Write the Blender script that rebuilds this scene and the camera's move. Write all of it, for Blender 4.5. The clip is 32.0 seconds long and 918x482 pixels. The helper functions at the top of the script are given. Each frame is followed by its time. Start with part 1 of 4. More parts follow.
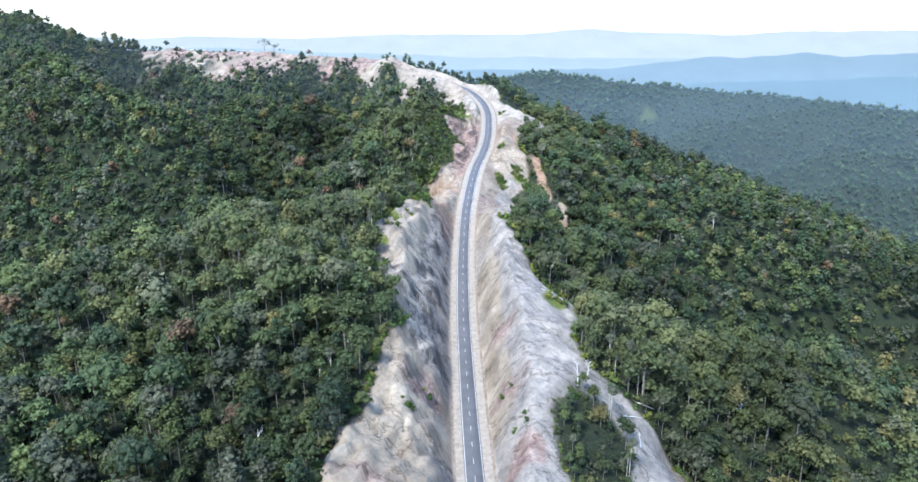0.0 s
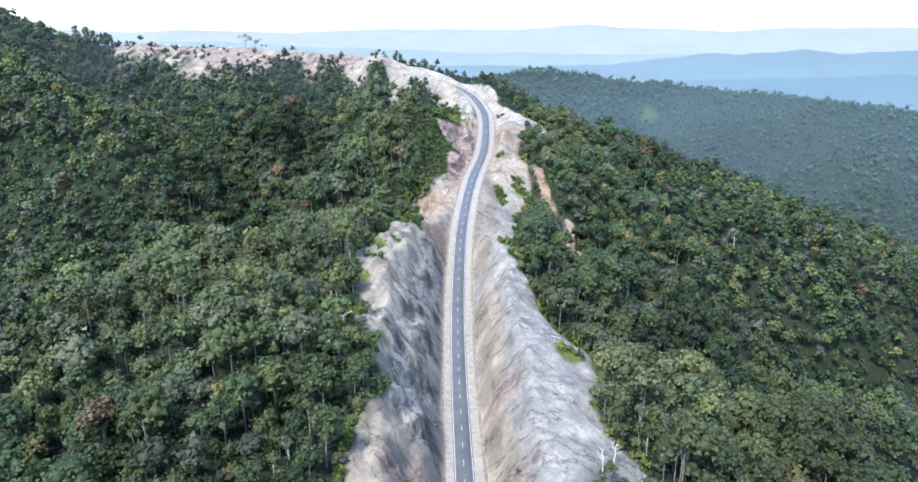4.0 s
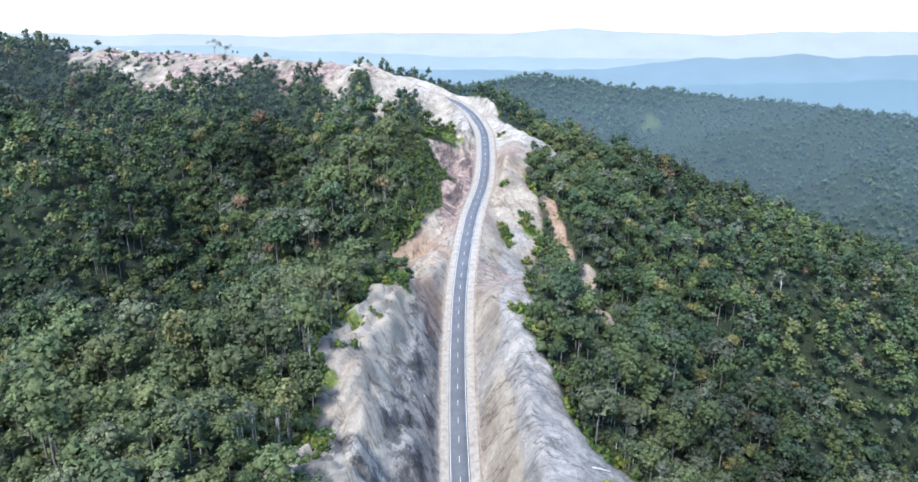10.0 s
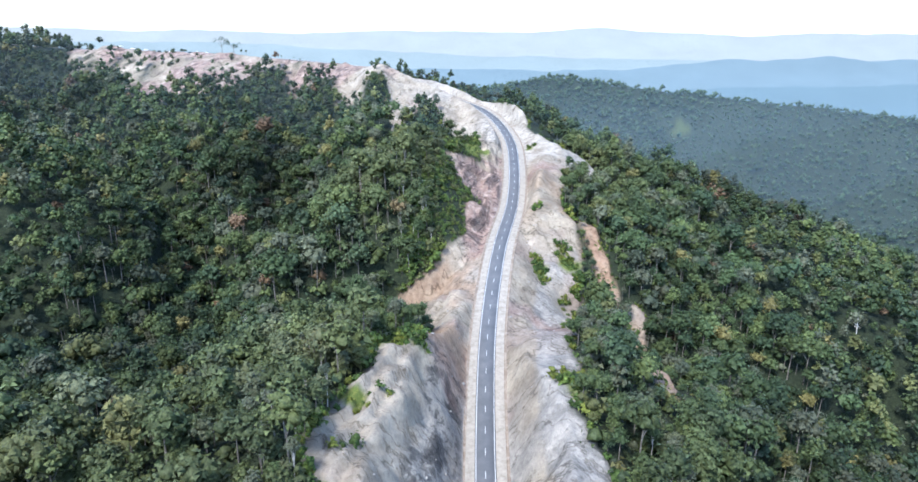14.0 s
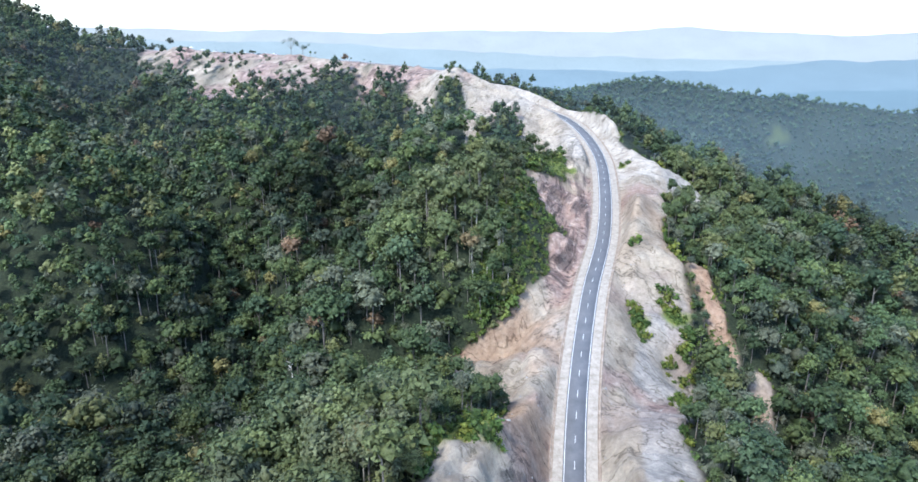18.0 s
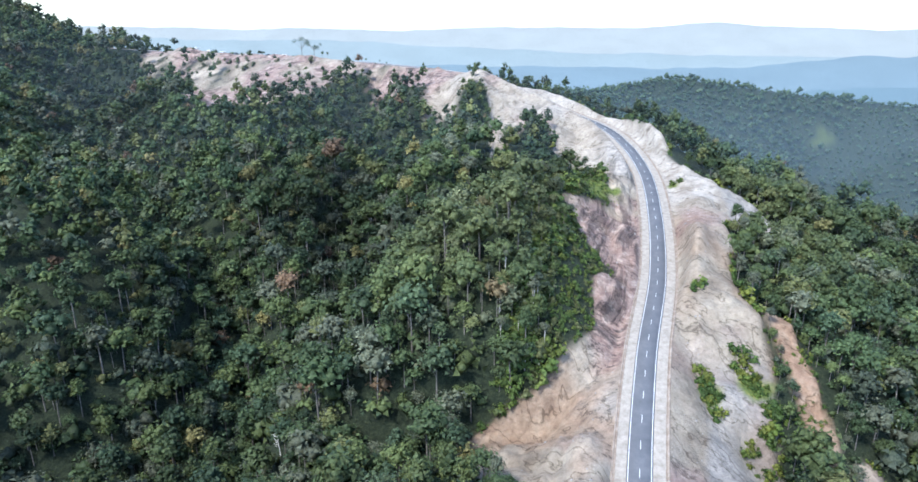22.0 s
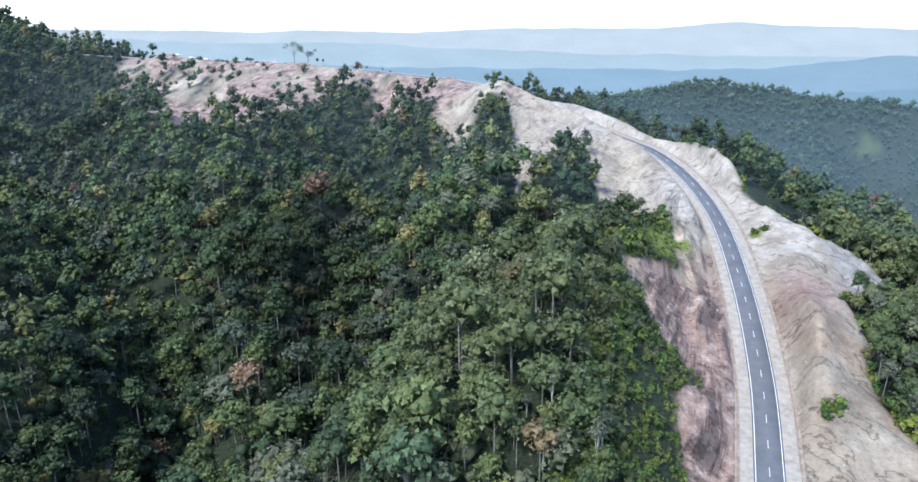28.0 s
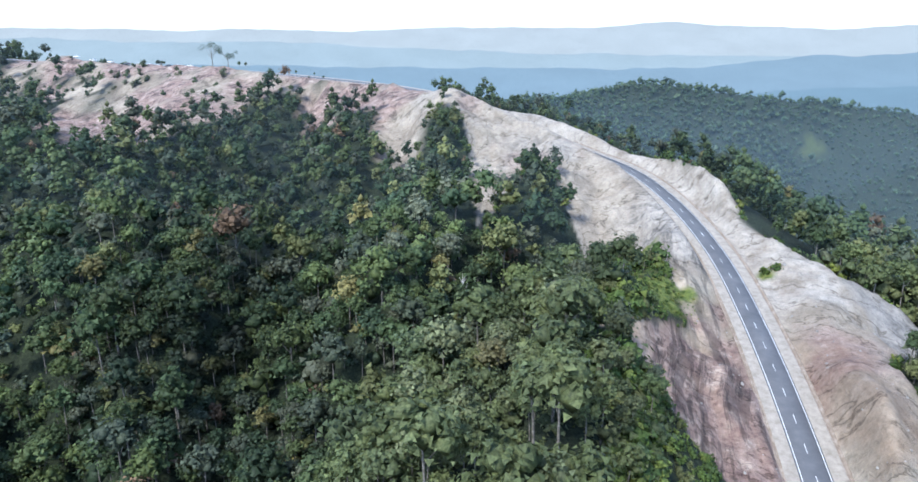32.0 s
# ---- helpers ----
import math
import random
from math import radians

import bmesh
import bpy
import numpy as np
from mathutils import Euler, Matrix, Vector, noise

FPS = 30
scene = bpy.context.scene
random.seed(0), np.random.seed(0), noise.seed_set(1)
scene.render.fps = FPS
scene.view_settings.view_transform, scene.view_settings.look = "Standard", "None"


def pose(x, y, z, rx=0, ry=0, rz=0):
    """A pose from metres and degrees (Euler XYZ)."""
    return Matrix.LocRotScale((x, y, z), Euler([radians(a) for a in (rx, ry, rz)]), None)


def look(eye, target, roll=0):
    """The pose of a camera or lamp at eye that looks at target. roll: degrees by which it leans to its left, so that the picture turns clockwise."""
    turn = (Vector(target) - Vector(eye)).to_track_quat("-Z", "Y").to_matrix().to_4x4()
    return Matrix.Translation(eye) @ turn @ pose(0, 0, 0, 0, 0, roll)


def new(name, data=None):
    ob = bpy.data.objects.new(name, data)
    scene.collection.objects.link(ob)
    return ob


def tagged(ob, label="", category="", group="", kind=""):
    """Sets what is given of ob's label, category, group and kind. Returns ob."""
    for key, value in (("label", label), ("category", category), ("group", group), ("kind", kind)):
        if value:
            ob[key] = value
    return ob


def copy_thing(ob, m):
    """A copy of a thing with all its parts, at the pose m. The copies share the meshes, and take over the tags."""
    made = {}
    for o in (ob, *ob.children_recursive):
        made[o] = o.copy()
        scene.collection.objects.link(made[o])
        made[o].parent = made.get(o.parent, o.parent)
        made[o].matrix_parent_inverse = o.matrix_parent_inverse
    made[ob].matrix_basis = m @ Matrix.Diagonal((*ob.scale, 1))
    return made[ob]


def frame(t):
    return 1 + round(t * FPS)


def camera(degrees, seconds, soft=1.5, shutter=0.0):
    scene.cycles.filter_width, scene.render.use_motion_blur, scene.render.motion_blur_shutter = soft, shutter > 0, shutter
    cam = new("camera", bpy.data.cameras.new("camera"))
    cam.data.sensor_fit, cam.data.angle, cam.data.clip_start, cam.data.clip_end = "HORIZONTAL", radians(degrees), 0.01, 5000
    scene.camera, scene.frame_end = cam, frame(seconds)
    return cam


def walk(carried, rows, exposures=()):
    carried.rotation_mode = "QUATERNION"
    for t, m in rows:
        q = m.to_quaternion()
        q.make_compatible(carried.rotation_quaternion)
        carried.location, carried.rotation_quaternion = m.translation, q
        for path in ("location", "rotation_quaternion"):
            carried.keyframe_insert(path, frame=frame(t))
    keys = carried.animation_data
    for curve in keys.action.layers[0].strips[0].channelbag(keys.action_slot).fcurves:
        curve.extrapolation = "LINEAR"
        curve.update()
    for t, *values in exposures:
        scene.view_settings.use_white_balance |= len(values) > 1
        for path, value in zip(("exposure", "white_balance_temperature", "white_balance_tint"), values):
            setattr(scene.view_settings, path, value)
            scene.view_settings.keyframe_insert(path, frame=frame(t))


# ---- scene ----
cam = camera(68.0, 32.0, soft=1.55)
PATH = [
    (0.0, pose(0.00, 0.00, 120.00, 72.34, 0.29, 0.00)),
    (3.0, pose(-0.05, 43.01, 120.13, 71.96, 0.06, -0.29)),
    (6.0, pose(-0.81, 85.84, 120.24, 71.93, 0.02, -0.73)),
    (8.0, pose(-1.75, 114.30, 120.29, 72.01, 0.02, -0.94)),
    (10.0, pose(-3.05, 142.68, 120.32, 72.20, -0.04, -1.23)),
    (12.0, pose(-4.73, 170.99, 120.33, 72.36, -0.22, -1.79)),
    (13.0, pose(-5.72, 185.12, 120.33, 72.21, -0.40, -1.90)),
    (13.5, pose(-6.25, 192.17, 120.33, 72.20, -0.47, -1.05)),
    (14.0, pose(-6.81, 199.22, 120.32, 72.09, -0.49, 0.38)),
    (14.5, pose(-7.39, 206.27, 120.32, 72.13, -0.44, 1.32)),
    (16.5, pose(-9.99, 234.41, 120.28, 72.10, -0.33, 4.48)),
    (17.0, pose(-10.71, 241.43, 120.27, 72.06, -0.33, 5.44)),
    (17.5, pose(-11.45, 248.45, 120.26, 72.05, -0.37, 6.05)),
    (18.0, pose(-12.23, 255.46, 120.24, 72.01, -0.31, 6.60)),
    (19.0, pose(-13.86, 269.47, 120.20, 71.95, -0.22, 7.29)),
    (20.5, pose(-16.52, 290.46, 120.14, 71.84, -0.03, 7.82)),
    (22.0, pose(-19.45, 311.40, 120.06, 71.77, 0.07, 8.50)),
    (24.0, pose(-23.78, 339.26, 119.92, 71.69, 0.26, 9.10)),
    (25.5, pose(-27.36, 360.10, 119.80, 71.66, 0.36, 9.32)),
    (27.5, pose(-32.59, 387.84, 119.61, 71.77, 0.42, 9.53)),
    (28.0, pose(-33.98, 394.76, 119.56, 71.88, 0.42, 9.53)),
    (29.0, pose(-36.86, 408.59, 119.45, 72.03, 0.39, 9.57)),
    (29.5, pose(-38.35, 415.49, 119.39, 72.02, 0.38, 9.20)),
    (30.0, pose(-39.88, 422.40, 119.33, 71.95, 0.35, 7.12)),
    (30.5, pose(-41.44, 429.30, 119.27, 71.91, 0.37, 5.95)),
    (31.0, pose(-43.04, 436.19, 119.20, 71.83, 0.35, 5.31)),
    (32.0, pose(-46.34, 449.96, 119.07, 71.77, 0.20, 4.48)),
]
EXPOSURE, KELVIN, TINT = 1.78, 5620, 8
SUN_STRENGTH, SKY_STRENGTH = 2.25, 0.165
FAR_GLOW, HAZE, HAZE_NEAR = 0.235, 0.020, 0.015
# haze is put into these colours: the farther the range, the paler
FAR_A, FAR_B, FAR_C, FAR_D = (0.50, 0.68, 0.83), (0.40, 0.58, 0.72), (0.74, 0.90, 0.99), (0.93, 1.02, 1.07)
walk(cam, PATH, exposures=[(0.0, EXPOSURE + 0.08, KELVIN, TINT), (20.0, EXPOSURE, KELVIN, TINT), (32.0, EXPOSURE - 0.2, KELVIN, TINT)])

# ---- world and sun ----
SUN_EL, SUN_AZ = radians(53), radians(-146)      # height; bearing from +y, turning to +x
world = bpy.data.worlds.new("hazy_sky")
scene.world = world
world.use_nodes = True
wn = world.node_tree
sky = wn.nodes.new("ShaderNodeTexSky")
sky.sky_type = "NISHITA"
sky.sun_disc = False
sky.sun_elevation, sky.sun_rotation = SUN_EL, SUN_AZ
sky.altitude, sky.air_density, sky.dust_density, sky.ozone_density = 600, 1.0, 1.6, 1.0
wn.links.new(sky.outputs["Color"], wn.nodes["Background"].inputs["Color"])
wn.nodes["Background"].inputs["Strength"].default_value = SKY_STRENGTH
sun = new("sun", bpy.data.lights.new("sun", "SUN"))
sun.data.energy, sun.data.angle, sun.data.color = SUN_STRENGTH, radians(9.0), (1.0, 0.93, 0.82)
sun_way = Vector((math.sin(SUN_AZ) * math.cos(SUN_EL), math.cos(SUN_AZ) * math.cos(SUN_EL), math.sin(SUN_EL)))
sun.matrix_world = look(sun_way * 900, (0, 0, 0))


# ---- noise and small tools ----
def lattice(ix, iy, seed):
    h = (ix.astype(np.int64) * 374761393 + iy.astype(np.int64) * 668265263 + seed * 974711) & 0x7FFFFFFF
    h = ((h ^ (h >> 13)) * 1274126177) & 0x7FFFFFFF
    return ((h ^ (h >> 16)) & 0xFFFF) / 65535.0


def vnoise(x, y, size, seed=0):
    """Smooth noise from -1 to 1 with features of that size in metres."""
    px, py = np.asarray(x) / size, np.asarray(y) / size
    ix, iy = np.floor(px), np.floor(py)
    fx, fy = px - ix, py - iy
    fx, fy = fx * fx * (3 - 2 * fx), fy * fy * (3 - 2 * fy)
    a, b = lattice(ix, iy, seed), lattice(ix + 1, iy, seed)
    c, d = lattice(ix, iy + 1, seed), lattice(ix + 1, iy + 1, seed)
    return 2 * ((a * (1 - fx) + b * fx) * (1 - fy) + (c * (1 - fx) + d * fx) * fy) - 1


def fbm(x, y, size, seed=0, octaves=4):
    return sum(vnoise(x, y, size / 2 ** k, seed + 17 * k) / 2 ** k for k in range(octaves))


def step(a, b, v):
    t = np.clip((v - a) / (b - a), 0, 1)
    return t * t * (3 - 2 * t)


# ---- the road's line and the lie of the land ----
ROAD = np.array([(14, -150, -48), (10, 20, -42), (8.2, 120, -37.6), (5.4, 190, -34.1), (3.1, 260, -30.8), (1.6, 330, -25.1),
                 (2.0, 400, -15.3), (4.8, 460, -1.7), (11.9, 520, 12.0), (22.3, 580, 20.6), (27.2, 640, 30.6), (27.4, 690, 38.3),
                 (20.1, 730, 46.0), (7.7, 760, 52.2), (-14, 781, 58), (-42, 797, 67), (-76, 813, 77), (-112, 850, 80),
                 (-155, 876, 82), (-240, 922, 84), (-366, 964, 85), (-480, 1000, 88), (-640, 1075, 92)], float)


def glide(points, spacing):
    """A smooth line through the points, sampled at that spacing."""
    p = np.vstack([2 * points[0] - points[1], points, 2 * points[-1] - points[-2]])
    out = []
    for i in range(1, len(p) - 2):
        n = max(2, int(np.linalg.norm(p[i + 1] - p[i]) / spacing))
        s = (np.arange(n) / n)[:, None]
        a, b, c, d = p[i - 1], p[i], p[i + 1], p[i + 2]
        ta, tb, tc = (np.linalg.norm(q - r) ** 0.5 for q, r in ((b, a), (c, b), (d, c)))
        m1 = tb * ((b - a) / ta - (c - a) / (ta + tb) + (c - b) / tb)
        m2 = tb * ((c - b) / tb - (d - b) / (tb + tc) + (d - c) / tc)
        out.append((2 * s ** 3 - 3 * s ** 2 + 1) * b + (s ** 3 - 2 * s ** 2 + s) * m1 + (3 * s ** 2 - 2 * s ** 3) * c + (s ** 3 - s ** 2) * m2)
    return np.vstack(out + [points[-1:]])


LINE = glide(ROAD, 3.0)
_way = np.gradient(LINE[:, :2], axis=0)
_way /= np.linalg.norm(_way, axis=1)[:, None]
RIGHT = np.stack([_way[:, 1], -_way[:, 0]], 1)
ALONG = np.concatenate([[0], np.cumsum(np.linalg.norm(np.diff(LINE[:, :2], axis=0), axis=1))])
ALONG += 260 - ALONG[np.argmin(abs(LINE[:, 1] - 260))]      # metres along the road; 260 where y is 260


def by_road(x, y):
    """For places: the way along the road, the offset to its right, the road's height and the distance."""
    x, y = np.asarray(x, float), np.asarray(y, float)
    best, idx = np.full(x.shape, 1e12), np.zeros(x.shape, int)
    for i in range(0, len(LINE), 1):
        d = (x - LINE[i, 0]) ** 2 + (y - LINE[i, 1]) ** 2
        m = d < best
        best[m] = d[m]
        idx[m] = i
    dx, dy = x - LINE[idx, 0], y - LINE[idx, 1]
    u = dx * RIGHT[idx, 0] + dy * RIGHT[idx, 1]
    v = dx * RIGHT[idx, 1] * -1 + dy * RIGHT[idx, 0]
    slope = np.gradient(LINE[:, 2], ALONG)
    dist = np.sqrt(best)
    u = np.where(abs(v) > 4, np.sign(u) * dist, u)
    return ALONG[idx] + v, u, LINE[idx, 2] + slope[idx] * np.clip(v, -4, 4), dist


# Crests of ridges and spurs: x, y, height; and how steeply they fall.
SPINES = []
# banks beside the road
SPINES += [
    (0.44, [(-32, -150, -30), (-32, 90, -14), (-34, 200, -8), (-33, 290, 7), (-29, 345, 11), (-25, 402, 17), (-10, 445, 1)]),
    (0.88, [(-10, 445, 0), (-6, 480, 2), (-10, 515, 4), (-22, 545, 28), (-32, 568, 44), (-24, 612, 47), (0, 662, 41), (12, 700, 44), (22, 748,
            53)]),
    (0.53, [(22, -150, -45), (22, 90, -28), (24, 200, -18), (22, 271, -5), (20, 323, -3), (27, 383, 5), (30, 418, 2), (33, 468, -10), (36, 533,
            6)]),
    (0.56, [(36, 533, 7), (42, 570, 20), (48, 620, 31), (52, 680, 36), (40, 722, 44), (22, 750, 54)]),
]
# spurs on both sides
SPINES += [
    (0.46, [(-38, 292, 7), (-75, 272, 12), (-118, 288, 16), (-158, 290, 5), (-260, 275, -32), (-420, 260, -80)]),
    (0.48, [(-36, 350, 20), (-90, 350, 11), (-143, 362, 7), (-230, 372, -16), (-340, 400, -60)]),
    (0.55, [(-75, 272, 24), (-108, 215, -11), (-160, 140, -30), (-230, 40, -60)]),
    (0.60, [(24, 232, -16), (54, 266, -21), (91, 268, -25), (140, 288, -40), (200, 316, -66), (300, 335, -100)]),
    (0.50, [(22, 90, -28), (80, 110, -45), (180, 120, -70)]),
]
# long spurs to the east
SPINES += [
    (0.52, [(46, 600, 33), (78, 592, 14), (142, 586, -11), (210, 560, -33), (280, 558, -49), (400, 560, -92), (520, 560, -130)]),
    (0.71, [(46, 560, 23), (75, 538, 9), (105, 530, -14), (140, 522, -33)]),
    (0.40, [(52, 682, 33), (110, 702, 20), (165, 716, -5), (250, 706, -38), (344, 640, -85), (470, 590, -130)]),
]
# the far ridge
SPINES += [
    (0.52, [(22, 750, 54), (-12, 770, 57), (-41, 785, 68), (-75, 800, 80), (-110, 840, 81), (-152, 865, 82), (-237, 910, 84), (-364, 950, 85),
            (-480, 985, 86), (-530, 985, 90), (-592, 985, 121), (-720, 1040, 134), (-900, 1150, 120)]),
]
# spurs below it
SPINES += [
    (0.66, [(-110, 840, 81), (-132, 765, 48), (-148, 662, 34), (-158, 640, 19)]),
    (0.58, [(-76, 800, 79), (-76, 742, 50), (-72, 662, 41), (-84, 606, 0)]),
    (0.60, [(-34, 786, 66), (-38, 745, 46), (-58, 690, 31)]),
    (0.51, [(-32, 565, 30), (-52, 602, 31), (-63, 660, 24)]),
    (0.51, [(-240, 912, 84), (-232, 800, 58), (-200, 690, 36), (-182, 615, 0)]),
    (0.67, [(-592, 985, 118), (-510, 820, 85), (-350, 640, 71), (-250, 566, 36), (-205, 520, 7), (-200, 480, -30)]),
    (0.45, [(-370, 950, 85), (-335, 870, 57), (-292, 800, 62), (-277, 745, 35), (-262, 690, 22)]),
]
# the wooded hill beyond
SPINES += [
    (0.45, [(-350, 1450, -60), (-24, 1500, -2), (48, 1600, -14), (117, 1700, -9), (195, 1750, 6), (325, 1750, -15), (448, 1700, -24), (559, 1640, -29),
            (640, 1530, -29), (762, 1430, -37), (868, 1400, -47), (1100, 1350, -75), (1500, 1300, -130), (1900, 1300, -170)]),
    (0.50, [(60, 1610, -14), (120, 1400, -85), (160, 1200, -145)]),
    (0.50, [(325, 1750, -15), (310, 1500, -80), (280, 1250, -150)]),
    (0.50, [(559, 1640, -29), (520, 1420, -78), (470, 1180, -150)]),
    (0.50, [(762, 1430, -37), (700, 1250, -95), (640, 1080, -160)]),
    (0.50, [(1000, 1375, -62), (960, 1200, -120), (900, 1050, -175)]),
]


# gullies: depth, width, line
GULLIES = [
    (14, 14, [(-17, 704), (-31, 692), (-48, 666), (-62, 640), (-80, 628), (-88, 600), (-100, 563), (-121, 556), (-129, 541), (-126, 512), (-116, 486)]),
    (14, 15, [(-171, 836), (-166, 800), (-142, 725), (-134, 690), (-131, 667), (-126, 622), (-118, 570)]),
    (10, 13, [(-98, 790), (-100, 720), (-104, 640), (-100, 575)]),
    (10, 15, [(-309, 741), (-265, 681), (-220, 632), (-183, 587), (-164, 555), (-143, 538)]),
    (12, 18, [(-176, 603), (-167, 551), (-160, 503), (-185, 470), (-260, 420)]),
    (8, 14, [(-420, 900), (-350, 760), (-300, 640), (-262, 500)]),
    (4, 14, [(62, 645), (110, 606), (200, 592), (330, 560)]),
    (22, 26, [(68, 352), (95, 354), (130, 364), (170, 386), (220, 420), (310, 440)]),
]
GULLIES += [
    (11, 14, [(50, 495), (80, 470), (130, 450), (190, 450)]),
    (2, 11, [(-60, 318), (-110, 312), (-200, 318)]),
    (10, 10, [(-62, 240), (-120, 262), (-220, 215)]),
    (10, 10, [(84, 225), (150, 200), (240, 190)]),
    (19, 13, [(-14, 508), (-40, 507), (-80, 496)]),
    (16, 16, [(118, 505), (135, 480), (140, 440)]),
    (11, 16, [(205, 510), (206, 480), (208, 450)]),
]


def spine_height(x, y):
    """The natural ground: the soft maximum of all the crests."""
    wx, wy = x + 9 * fbm(x, y, 90, 5, 2), y + 9 * fbm(x, y, 90, 9, 2)
    total = np.exp((-230 - 40 * vnoise(x, y, 600, 3)) / 5.0) + np.zeros_like(x)
    for fall, pts in SPINES:
        best = np.full(x.shape, -1e9)
        for (ax, ay, az), (bx, by, bz) in zip(pts[:-1], pts[1:]):
            ex, ey = bx - ax, by - ay
            t = np.clip(((wx - ax) * ex + (wy - ay) * ey) / (ex * ex + ey * ey), 0, 1)
            d = np.hypot(wx - ax - t * ex, wy - ay - t * ey)
            best = np.maximum(best, az + t * (bz - az) - fall * (np.sqrt(d * d + 100) - 10))
        total += np.exp(np.clip(best, -400, 200) / 5.0)
    z = 5.0 * np.log(total) + 2.6 * fbm(x, y, 60, 21, 4)
    for depth, wide, pts in GULLIES:
        best = np.full(x.shape, 1e9)
        for (ax, ay), (bx, by) in zip(pts[:-1], pts[1:]):
            ex, ey = bx - ax, by - ay
            t = np.clip(((wx - ax) * ex + (wy - ay) * ey) / (ex * ex + ey * ey), 0, 1)
            best = np.minimum(best, np.hypot(wx - ax - t * ex, wy - ay - t * ey))
        z -= depth * np.exp(-(best / wide) ** 2)
    return z


# how far the bare ground reaches from the road: way along it, metres
BARE_LEFT = [(-150, 44), (120, 48), (181, 48), (204, 42), (231, 37), (254, 32), (275, 31), (281, 33), (284, 48), (292, 49), (299, 44), (314, 44), (324, 41), (342, 46), (371, 44),
             (396, 40), (415, 36), (445, 26), (462, 32), (474, 44), (495, 54), (503, 42), (512, 25), (519, 18), (530, 14), (548, 20), (569, 23), (577, 32), (593, 38), (611, 51), (618, 40), (633, 20), (650, 20)]
BARE_LEFT += [(662, 22), (672, 30), (698, 44), (714, 51), (732, 45), (753, 36), (785, 34), (798, 50), (810, 62), (822, 64), (838, 64), (845, 14), (852, 14), (857, 56), (876, 48), (890, 42), (905, 27), (930, 29), (940, 40), (961, 36), (966, 10), (976, 8), (985, 30), (1000, 34), (1012, 44), (1025, 70), (1037, 112), (1063, 88), (1090, 92), (1110, 98), (1156, 88), (1199, 76), (1250, 40), (1270, 10), (2000, 8)]
BARE_RIGHT = [(-150, 72), (180, 92), (222, 82), (237, 64), (249, 48), (265, 42), (290, 52), (312, 56), (328, 49), (340, 41), (352, 36), (370, 31), (386, 29), (403, 32), (434, 36), (480, 40), (515, 43), (533, 42),
              (552, 38), (571, 33), (595, 27), (622, 30), (634, 48), (645, 60), (662, 48), (675, 32), (690, 23), (711, 18), (757, 13), (820, 13), (900, 12), (2000, 10)]
GROVES = [(47, 206, 13, 30)]      # wooded tongue that reaches up the bare slope
# the upper edge of the woods below the far ridge: x, y
TREELINE = [(-420, 895), (-385, 850), (-372, 900), (-350, 898), (-339, 850), (-290, 800), (-275, 770), (-262, 790), (-250, 800), (-236, 782), (-228, 820), (-210, 843), (-206, 861), (-188, 864), (-173, 858),
            (-164, 830), (-146, 812), (-138, 818), (-120, 812), (-113, 778), (-99, 757), (-91, 747), (-87, 775), (-82, 786), (-71, 780), (-66, 752), (-59, 700), (-52, 714), (-46, 732), (-40, 750), (-30, 748), (-22, 722), (-16, 704), (10, 700)]
SCARS = [(77, 500, 71, 425, 4.2), (61, 550, 66, 506, 4.2)]      # landslips: from, to, half width
BENCH_LEFT, BENCH_RIGHT = 7.5, 8.0


def tilt_of(k):
    """How far the rock layers slant along the road: much at first, little higher up."""
    return np.interp(k, [-400, 430, 530, 2000], [-136, 146.2, 167, 255])


